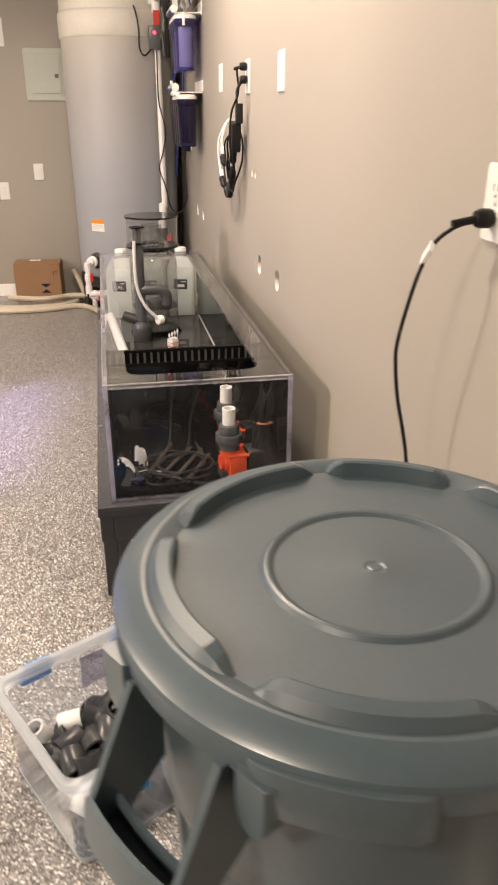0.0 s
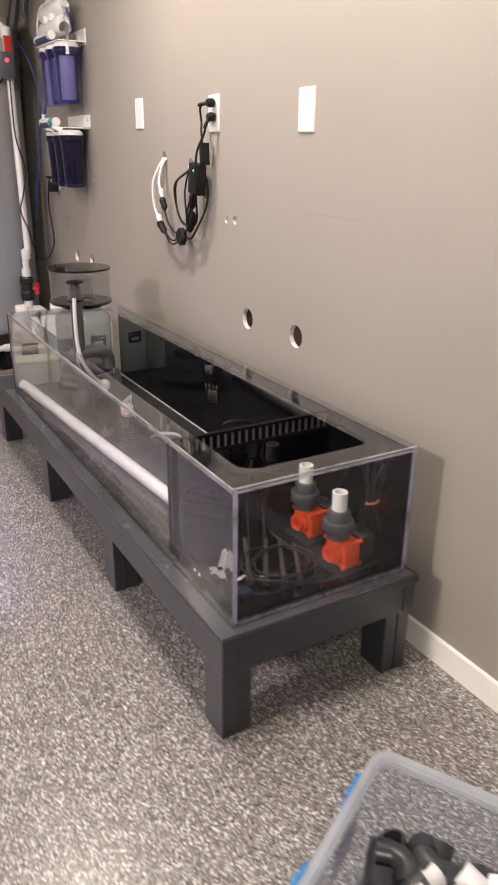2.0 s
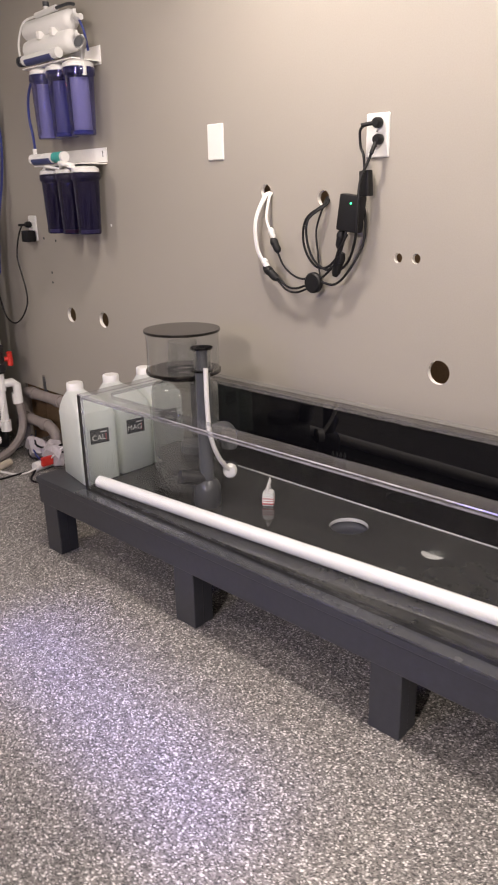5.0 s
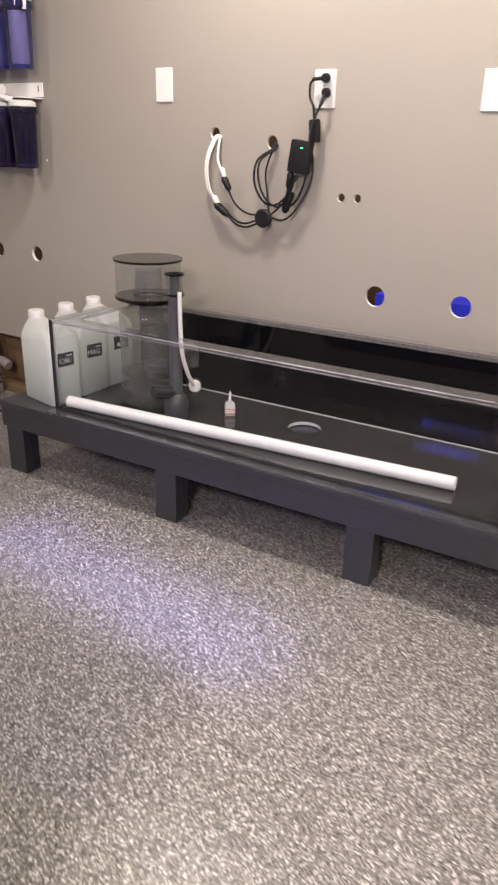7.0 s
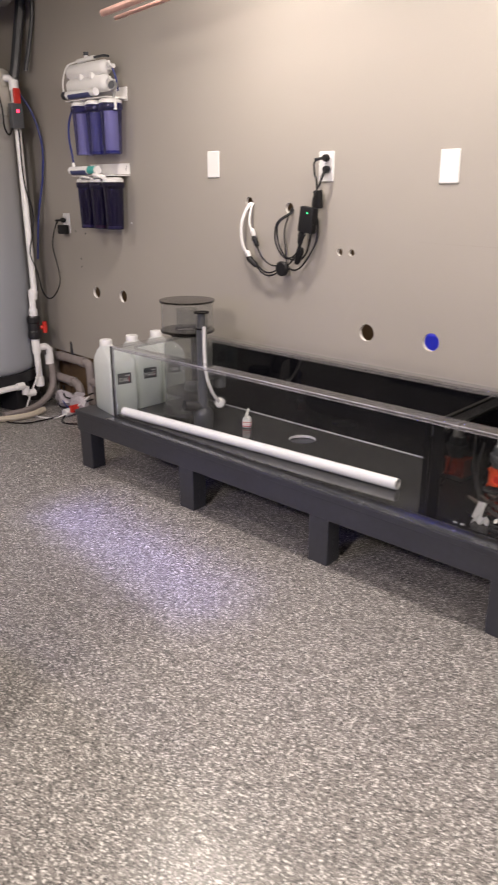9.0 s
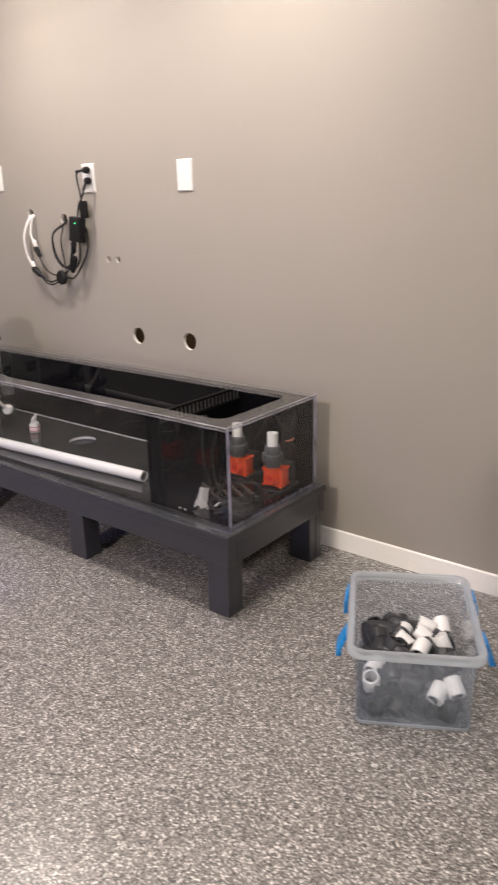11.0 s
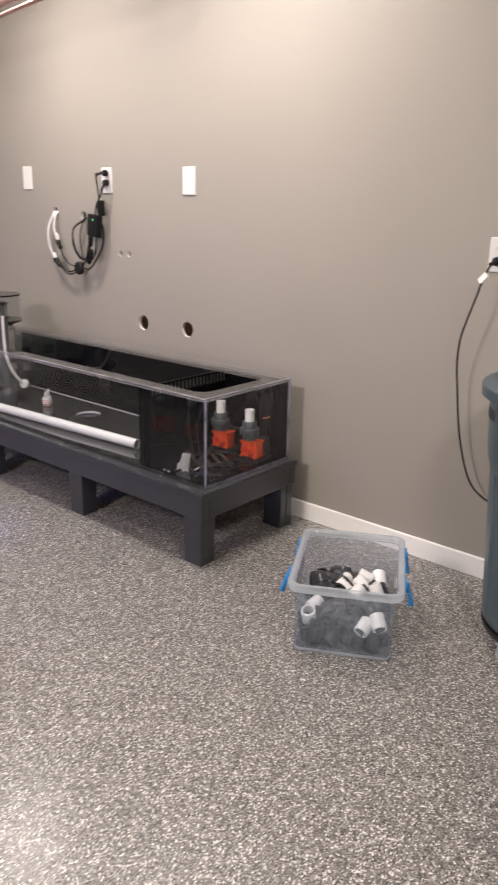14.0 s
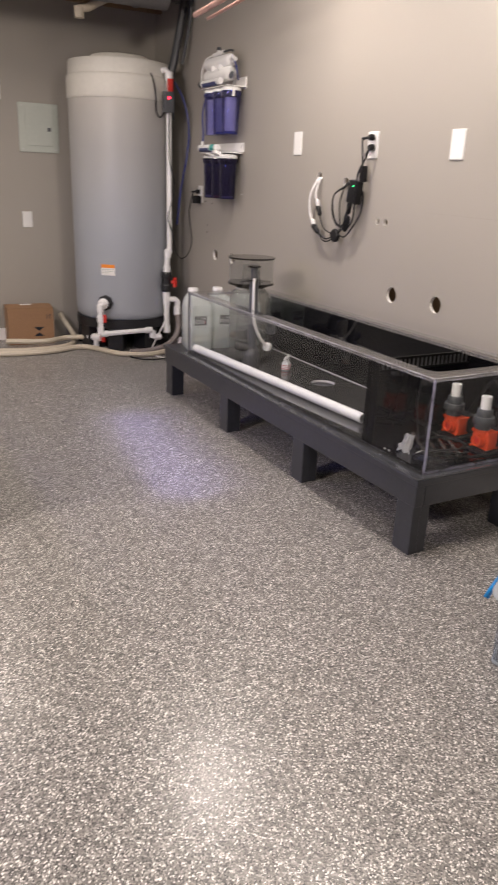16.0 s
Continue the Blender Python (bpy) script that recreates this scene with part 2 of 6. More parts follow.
def floor_material():
    m = mat("flake_epoxy", (0.3, 0.28, 0.26), 0.40, 0, Coat_Weight=0.5, Coat_Roughness=0.26)
    b = m.node_tree.nodes["Principled BSDF"]
    at = node(m, "ShaderNodeTexCoord")
    warp = node(m, "ShaderNodeTexNoise", Scale=160.0, Detail=2.0)
    link(m, at, "Object", warp, "Vector")
    add = m.node_tree.nodes.new("ShaderNodeVectorMath")
    add.operation = "MULTIPLY_ADD"
    add.inputs[1].default_value = (0.004, 0.004, 0.004)
    link(m, warp, "Color", add, 0)
    link(m, at, "Object", add, 2)
    flake = node(m, "ShaderNodeTexVoronoi", Scale=285.0)
    chip = node(m, "ShaderNodeTexVoronoi", Scale=180.0)
    for n in (flake, chip):
        link(m, add, "Vector", n, "Vector")
    sep = node(m, "ShaderNodeSeparateColor")
    link(m, flake, "Color", sep, "Color")
    r = ramp(m, sep, "Red", [(0.0, (0.030, 0.028, 0.028)), (0.15, (0.099, 0.095, 0.092)), (0.35, (0.186, 0.175, 0.165)), (0.61, (0.290, 0.271, 0.253)),
                             (0.79, (0.483, 0.457, 0.431)), (0.905, (0.921, 0.893, 0.858))], True)
    sep2 = node(m, "ShaderNodeSeparateColor")
    link(m, chip, "Color", sep2, "Color")
    r2 = ramp(m, sep2, "Green", [(0.0, (0.067, 0.066, 0.063)), (0.3, (0.202, 0.190, 0.175)), (0.72, (0.336, 0.313, 0.289)), (0.93, (0.764, 0.734, 0.688))], True)
    mix = m.node_tree.nodes.new("ShaderNodeMixRGB")
    mix.inputs[0].default_value = 0.20
    link(m, r, "Color", mix, 1)
    link(m, r2, "Color", mix, 2)
    link(m, mix, "Color", b, "Base Color")
    bump = node(m, "ShaderNodeBump", Strength=0.5, Distance=0.0014)
    link(m, sep, "Red", bump, "Height")
    link(m, bump, "Normal", b, "Normal")
    return m


M_FLOOR = floor_material()


# ---- building helpers ----
def part(name, bm, material, parent=None, label="", smooth=False):
    me = bpy.data.meshes.new(name)
    bmesh.ops.recalc_face_normals(bm, faces=bm.faces)
    if smooth:
        for f in bm.faces:
            f.smooth = True
        limit = 0.7 if smooth is True else smooth
        for e in bm.edges:
            if len(e.link_faces) == 2 and e.calc_face_angle(0) > limit:
                e.smooth = False
    bm.to_mesh(me)
    bm.free()
    for m in material if isinstance(material, (list, tuple)) else [material]:
        me.materials.append(m)
    ob = new(name, me)
    ob.parent = parent
    if label:
        ob["label"] = label
    return ob


def thing(name, at, label, category, group="", kind="", rz=0):
    ob = new(name)
    ob.matrix_world = pose(*at, 0, 0, rz)
    return tagged(ob, label, category, group, kind)


def add_box(bm, lo, hi, bevel=0.0, m=None):
    r = bmesh.ops.create_cube(bm, size=1)
    vs = r["verts"]
    for v in vs:
        v.co = Vector([lo[i] if v.co[i] < 0 else hi[i] for i in range(3)])
    if bevel:
        es = list({e for v in vs for e in v.link_edges})
        out = bmesh.ops.bevel(bm, geom=es, offset=bevel, segments=2, affect="EDGES", profile=0.6)
        vs = list({v for f in out["faces"] for v in f.verts} | {v for v in vs if v.is_valid})
    if m is not None:
        bmesh.ops.transform(bm, matrix=m, verts=vs)
    return vs


def box(lo, hi, bevel=0.0, m=None):
    bm = bmesh.new()
    add_box(bm, lo, hi, bevel, m)
    return bm


def add_lathe(bm, profile, n=40, m=None, closed=False):
    """Turns a profile of (radius, height) round z."""
    rings = []
    for r, z in profile:
        if r < 1e-6:
            v = bm.verts.new((0, 0, z))
            rings.append([v])
        else:
            rings.append([bm.verts.new((r * math.cos(6.283185 * i / n), r * math.sin(6.283185 * i / n), z)) for i in range(n)])
    pairs = list(zip(rings, rings[1:])) + ([(rings[-1], rings[0])] if closed else [])
    for a, b in pairs:
        for i in range(n):
            j = (i + 1) % n
            f = [a[i % len(a)], a[j % len(a)], b[j % len(b)], b[i % len(b)]]
            f = list(dict.fromkeys(f))
            if len(f) > 2:
                bm.faces.new(f)
    vs = [v for r in rings for v in r]
    if m is not None:
        bmesh.ops.transform(bm, matrix=m, verts=vs)
    return vs


def lathe(profile, n=40, m=None, closed=False):
    bm = bmesh.new()
    add_lathe(bm, profile, n, m, closed)
    return bm


def smooth_line(points, steps=8):
    """A Catmull-Rom line through the points."""
    p = [Vector(q) for q in points]
    p = [2 * p[0] - p[1], *p, 2 * p[-1] - p[-2]]
    out = []
    for a, b, c, d in zip(p, p[1:], p[2:], p[3:]):
        for i in range(steps):
            t = i / steps
            out.append(0.5 * ((2 * b) + (c - a) * t + (2 * a - 5 * b + 4 * c - d) * t * t + (3 * b - a - 3 * c + d) * t ** 3))
    return out + [p[-2]]


def add_tube(bm, points, r, n=10, steps=8, inner=0.0):
    line = smooth_line(points, steps) if steps else [Vector(q) for q in points]
    tangent = [(line[min(i + 1, len(line) - 1)] - line[max(i - 1, 0)]).normalized() for i in range(len(line))]
    up = Vector((0, 0, 1)) if abs(tangent[0].z) < 0.9 else Vector((1, 0, 0))
    side = tangent[0].cross(up).normalized()
    rings, bores = [], []
    for q, t in zip(line, tangent):
        side = (side - t * side.dot(t)).normalized()
        other = t.cross(side)
        for rad, keep in ((r, rings), (inner, bores)):
            if rad:
                keep.append([bm.verts.new(q + rad * (side * math.cos(6.283185 * k / n) + other * math.sin(6.283185 * k / n))) for k in range(n)])
    for group in (rings, bores):
        for a, b in zip(group, group[1:]):
            for k in range(n):
                bm.faces.new((a[k], a[(k + 1) % n], b[(k + 1) % n], b[k]))
    for end in (0, -1):
        if bores:
            for k in range(n):
                bm.faces.new((rings[end][k], rings[end][(k + 1) % n], bores[end][(k + 1) % n], bores[end][k]))
        else:
            bm.faces.new(rings[end])
    return bm


def tube(points, r, n=10, steps=8, inner=0.0):
    return add_tube(bmesh.new(), points, r, n, steps, inner)


def plate_with_holes(corners, holes, depth, axis_map, n=28):
    """A sheet from two corners, or from its outline, with round holes (u, v, radius) cut through its depth; axis_map(u, v, w) gives the place.
    The faces inside the holes take the second material."""
    bm = bmesh.new()
    if len(corners) == 2:
        (u0, v0), (u1, v1) = corners
        corners = ((u0, v0), (u1, v0), (u1, v1), (u0, v1))
    sides = []
    for w in (0.0, depth):
        loops = [[bm.verts.new(axis_map(u, v, w)) for u, v in corners]]
        for hu, hv, hr in holes:
            loops.append([bm.verts.new(axis_map(hu + hr * math.cos(6.283185 * i / n), hv + hr * math.sin(6.283185 * i / n), w)) for i in range(n)])
        es = [bm.edges.new((l[i], l[(i + 1) % len(l)])) for l in loops for i in range(len(l))]
        bmesh.ops.triangle_fill(bm, edges=es, use_beauty=True)
        sides.append(loops)
    for k, (a, b) in enumerate(zip(*sides)):
        for i in range(len(a)):
            j = (i + 1) % len(a)
            f = bm.faces.new((a[i], a[j], b[j], b[i]))
            f.material_index = 1 if k else 0
    return bm


# ---- structure ----
X0, X1, Y0, Y1 = -4.6, 0.0, -2.2, 6.545
HOLES = [(3.52, 0.737, 0.036), (3.215, 0.738, 0.036), (3.676, 1.060, 0.0145), (3.615, 1.060, 0.0145), (5.182, 0.732, 0.034), (5.436, 0.732, 0.034),
         (4.199, 1.257, 0.021), (3.956, 1.232, 0.023), (1.716, 1.056, 0.018), (1.637, 1.060, 0.019)]
tagged(part("floor", box((X0 - 0.1, Y0 - 0.1, -0.1), (2.5, Y1 + 0.1, 0.0)), M_FLOOR), "speckled grey and tan flake epoxy floor with a soft gloss", "floor", kind="structure")
# the drywall stops short of the floor in the corner, where the pipes come out
OUTLINE = [(Y0, -0.02), (5.24, -0.02), (5.24, 0.312), (5.50, 0.315), (5.734, 0.321), (5.741, 0.395), (5.765, 0.392), (5.772, 0.320), (5.95, 0.326), (5.95, -0.02), (Y1, -0.02), (Y1, CEIL + 0.1), (Y0, CEIL + 0.1)]
wall = part("wall_east", plate_with_holes(OUTLINE, HOLES, 0.016, lambda u, v, w: (w, u, v)), [M_WALL, M_GYPSUM])
tagged(wall, "taupe grey painted drywall with round holes cut through it", "wall", kind="structure")
tagged(part("wall_behind", box((0.016, Y1, -0.02), (2.5, Y1 + 0.12, CEIL + 0.1)), M_JOIST), "brown board wall at the end of the room behind the holes", "wall", kind="structure")
tagged(part("wall_north", box((X0, Y1, -0.02), (0.016, Y1 + 0.12, CEIL + 0.1)), M_WALL), "taupe grey painted far wall", "wall", kind="structure")
tagged(part("wall_south", box((X0, Y0 - 0.12, -0.02), (2.5, Y0, CEIL + 0.1)), M_WALL), "taupe grey painted wall behind", "wall", kind="structure")
tagged(part("wall_west", box((X0 - 0.12, Y0, -0.02), (X0, Y1, CEIL + 0.1)), M_WALL), "taupe grey painted side wall", "wall", kind="structure")
tagged(part("wall_behind", box((2.4, Y0, -0.02), (2.5, Y1, CEIL + 0.1)), M_JOIST), "brown board wall of the dim room behind the holes", "wall", kind="structure")
tagged(part("ceiling", box((X0 - 0.1, Y0 - 0.1, CEIL), (2.5, Y1 + 0.1, CEIL + 0.1)), M_CEIL), "dark painted basement ceiling", "ceiling", kind="structure")
recess = bmesh.new()
add_box(recess, (0.11, 5.10, 0.0), (0.13, 6.10, 0.60))
for y in (5.20, 5.58, 5.95):
    add_box(recess, (0.018, y, 0.0), (0.109, y + 0.038, 0.60), 0.002)
add_box(recess, (0.018, 5.24, 0.0), (0.108, 5.575, 0.038), 0.002)
tagged(part("wall_framing", recess, M_JOIST), "bare brown stud framing behind the cut drywall", "wall", kind="structure")
bm = box((-0.013, Y0, 0.0), (0.0, 2.6, 0.075))
for v in bm.verts:
    if v.co.z > 0.05 and v.co.x < -0.005:
        v.co.x, v.co.z = -0.009, 0.071
tagged(part("baseboard", bm, M_WHITE), "white painted wooden baseboard along the wall", "baseboard", kind="structure")
tagged(part("baseboard", box((X0, Y1 - 0.013, 0.0), (-0.95, Y1, 0.088), 0.003), M_WHITE), "white painted wooden baseboard along the far wall", "baseboard", kind="structure")

# ---- tank stand ----
SX0, SX1, SY0, SY1, ST = -0.652, -0.085, 2.488, 4.765, 0.288


def build_stand():
    s = thing("tank_stand", (-0.37, 3.62, 0), "low charcoal-painted wooden stand carrying the acrylic sump", "stand")
    inv = s.matrix_world.inverted()
    def put(name, bm):
        ob = part(name, bm, M_STAND, s)
        ob.matrix_parent_inverse = inv
        return ob
    put("top_board", box((SX0, SY0, 0.266), (SX1, SY1, ST), 0.003))
    put("front_apron", box((SX0 + 0.004, SY0 + 0.006, 0.186), (SX0 + 0.042, SY1 - 0.006, 0.266), 0.004))
    put("back_apron", box((SX1 - 0.042, SY0 + 0.006, 0.186), (SX1 - 0.004, SY1 - 0.006, 0.266), 0.004))
    put("end_apron", box((SX0 + 0.042, SY0 + 0.006, 0.186), (SX1 - 0.042, SY0 + 0.044, 0.266), 0.004))
    put("end_apron", box((SX0 + 0.042, SY1 - 0.044, 0.186), (SX1 - 0.042, SY1 - 0.006, 0.266), 0.004))
    for y in (2.503, 3.208, 3.925, 4.655):
        for x, side in ((SX0 + 0.008, 1), (SX1 - 0.008, -1)):
            a, b = sorted((x, x + side * 0.038))
            leg = put("leg", box((a, y, 0.0), (b, y + 0.089, 0.186), 0.003))
            a, b = sorted((x + side * 0.0385, x + side * 0.0765))
            part("inner_board", box((a, y + 0.002, 0.0), (b, y + 0.091, 0.186), 0.003), M_STAND, leg)
    return s


build_stand()

# ---- acrylic sump ----
TX0, TX1, TY0, TY1, TZ0, TZ1, TT = -0.612, -0.112, 2.516, 4.498, 0.292, 0.634, 0.012


def pane(lo, hi, thin):
    """A clear sheet whose narrow faces show the bright sawn edge."""
    bm = box(lo, hi)
    bm.faces.ensure_lookup_table()
    for f in bm.faces:
        f.normal_update()
        f.material_index = 0 if abs(f.normal[thin]) > 0.5 else 1
    return bm


def build_sump():
    s = thing("sump_tank", (-0.362, 3.5, TZ0), "long clear acrylic sump with black back and floor", "aquarium sump")
    inv = s.matrix_world.inverted()
    def put(name, bm, m, label="", shadow=True):
        ob = part(name, bm, m, s, label)
        ob.matrix_parent_inverse = inv
        ob.visible_shadow = shadow
        return ob
    glass = [M_CLEAR, M_EDGE]
    put("floor_panel", plate_with_holes(((TX0, TY0), (TX1, TY1)), [(-0.275, 3.632, 0.058)], TT, lambda u, v, w: (u, v, TZ0 + w), 40), [M_DUSTY, M_RIM], "dusty glossy black floor panel with a drain hole")
    put("back_panel", box((TX1 - TT, TY0 + TT, TZ0 + TT), (TX1, TY1 - TT, TZ1 - TT), 0.001), M_BLACK, "glossy black back panel")
    put("front_panel", pane((TX0, TY0, TZ0 + TT), (TX0 + TT, TY1, TZ1 - TT), 0), glass, "clear front panel", False)
    put("end_panel", pane((TX0 + TT, TY0, TZ0 + TT), (TX1, TY0 + TT, TZ1 - TT), 1), glass, "clear end panel", False)
    put("end_panel", pane((TX0 + TT, TY1 - TT, TZ0 + TT), (TX1, TY1, TZ1 - TT), 1), glass, "clear end panel", False)
    put("glue_seam", box((TX1 - TT - 0.003, 2.862, TZ0 + TT), (TX1 - TT, TY1 - TT, TZ0 + TT + 0.003)), M_RIM, "pale glue seam along the floor")
    put("baffle", box((TX0 + TT, 2.850, TZ0 + TT), (TX1 - TT, 2.859, TZ1 - TT - 0.05)), M_BLACK, "black acrylic baffle")
    put("baffle", box((TX0 + TT, 2.859, TZ0 + TT), (TX0 + TT + 0.005, 2.878, TZ1 - TT)), M_DEEP, "black acrylic strip bonded to the front")
    put("baffle", box((TX0 + TT, 2.815, TZ0 + TT), (TX0 + TT + 0.006, 2.850, TZ1 - TT)), M_DEEP, "black acrylic upright beside the front")
    put("chamber_floor", box((TX0 + TT, TY0 + TT, TZ0 + TT), (TX1 - TT, 2.850, TZ0 + TT + 0.004)), M_BLACK, "glossy black chamber floor")
    sheet_ = bmesh.new()
    for lo, hi in (((SX0 + 0.001, SY0 + 0.002, ST), (TX0 - 0.0005, TY1 + 0.012, TZ0 + 0.003)), ((TX0 - 0.0005, SY0 + 0.002, ST), (TX1 + 0.010, TY0 - 0.0005, TZ0 + 0.003))):
        add_box(sheet_, lo, hi, 0.001)
    put("base_sheet", sheet_, M_LEDGE, "glossy charcoal base sheet under the tank")
    # thin pale bead added to draw the highlight along the rim
    bead = bmesh.new()
    for p, q in (((TX0 + 0.001, TY0, TZ1), (TX0 + 0.001, TY1, TZ1)), ((TX0, TY0 + 0.001, TZ1), (TX1, TY0 + 0.001, TZ1))):
        add_tube(bead, [p, q], 0.0019, 8, 0)
    # pale strips put the light inside the pane edges into colour
    joint = bmesh.new()
    add_box(joint, (TX1 - 0.013, TY0 - 0.0012, TZ0 + 0.014), (TX1, TY0 - 0.0002, TZ1 - 0.002))
    add_box(joint, (TX0, TY0 - 0.0012, TZ0 + 0.014), (TX0 + 0.009, TY0 - 0.0002, TZ1 - 0.002))
    add_box(joint, (TX0, TY0 - 0.0012, TZ0 + 0.004), (TX1, TY0 - 0.0002, TZ0 + 0.013))
    # added dark strip: the dark mirrored in the far pane edge, as colour
    put("edge_glow_strip", box((TX0 - 0.0014, TY1 - 0.016, TZ0 + 0.004), (TX0 - 0.0002, TY1, TZ1 - 0.002)), M_BLACKPL, "dark strip painting the dark reflection in the far corner edge")
    put("edge_glow_strip", joint, M_EDGE, "pale strip painting the lit pane edges round the end panel", False)
    put("highlight_bead", bead, M_BEAD, "pale bead standing in for the bright highlight along the rim", False)
    # overflow comb along the top of the baffle
    # lit teeth and shaded bars get their difference from two colours
    comb, bars = bmesh.new(), bmesh.new()
    add_box(bars, (TX0 + TT, 2.850, TZ1 - TT - 0.05), (TX1 - TT, 2.859, TZ1 - TT - 0.043))
    add_box(bars, (TX0 + TT, 2.850, TZ1 - TT - 0.008), (TX1 - TT, 2.859, TZ1 - TT))
    for i in range(23):
        x = TX0 + TT + 0.007 + i * 0.0206
        add_box(comb, (x, 2.8545, TZ1 - TT - 0.043), (x + 0.0062, 2.8575, TZ1 - TT - 0.008))
    # backing added only so that the comb slots look dark
    put("baffle", box((TX0 + TT, 2.8605, TZ1 - TT - 0.056), (TX1 - TT, 2.8645, TZ1 - TT - 0.001)), M_DEEP, "added black strip that darkens the slots of the comb")
    comb_part = put("overflow_comb", bars, M_DEEP, "black slotted overflow comb")
    part("comb_teeth", comb, M_COMB, comb_part, "upright teeth of the black comb, lightened in colour as if lit")
    # top brace: a rim with a round-cornered opening over the pump chamber and a long one over the rest
    top = bmesh.new()
    def rounded(x0, x1, y0, y1, r, z, n=6):
        out = []
        for cx, cy, a0 in ((x1 - r, y1 - r, 0), (x0 + r, y1 - r, 90), (x0 + r, y0 + r, 180), (x1 - r, y0 + r, 270)):
            out += [top.verts.new((cx + r * math.cos(radians(a0 + 90 * i / n)), cy + r * math.sin(radians(a0 + 90 * i / n)), z)) for i in range(n + 1)]
        return out
    layers = []
    for z in (TZ1 - TT, TZ1):
        loops = [rounded(TX0, TX1, TY0, TY1, 0.006, z), rounded(-0.548, -0.188, 2.585, 4.43, 0.045, z)]
        es = [top.edges.new((l[i], l[(i + 1) % len(l)])) for l in loops for i in range(len(l))]
        bmesh.ops.triangle_fill(top, edges=es, use_beauty=True)
        layers.append(loops)
    for a, b in zip(*layers):
        for i in range(len(a)):
            top.faces.new((a[i], a[(i + 1) % len(a)], b[(i + 1) % len(b)], b[i])).material_index = 1
    put("top_brace", top, [M_CLEAR, M_BRACE], "clear acrylic top rim with a rounded opening", False)
    return s


build_sump()

# ---- trash can ----
def arc_ridge(bm, r, a0, a1, z, height, width, n=16):
    """A raised ridge along an arc, tapering at both ends."""
    rows = []
    for i in range(n + 1):
        a = radians(a0 + (a1 - a0) * i / n)
        k = min(1.0, 11 * min(i, n - i) / n)
        row = []
        for dr, dz in ((-0.5, -0.004), (-0.44, 0.90), (-0.34, 1.0), (0.05, 0.86), (0.5, -0.004)):
            rr = r + dr * width * (0.55 + 0.45 * k)
            row.append(bm.verts.new((rr * math.cos(a), rr * math.sin(a), z + (dz * height * k if dz > 0 else dz))))
        rows.append(row)
    for p, q in zip(rows, rows[1:]):
        for k in range(4):
            bm.faces.new((p[k], p[k + 1], q[k + 1], q[k]))


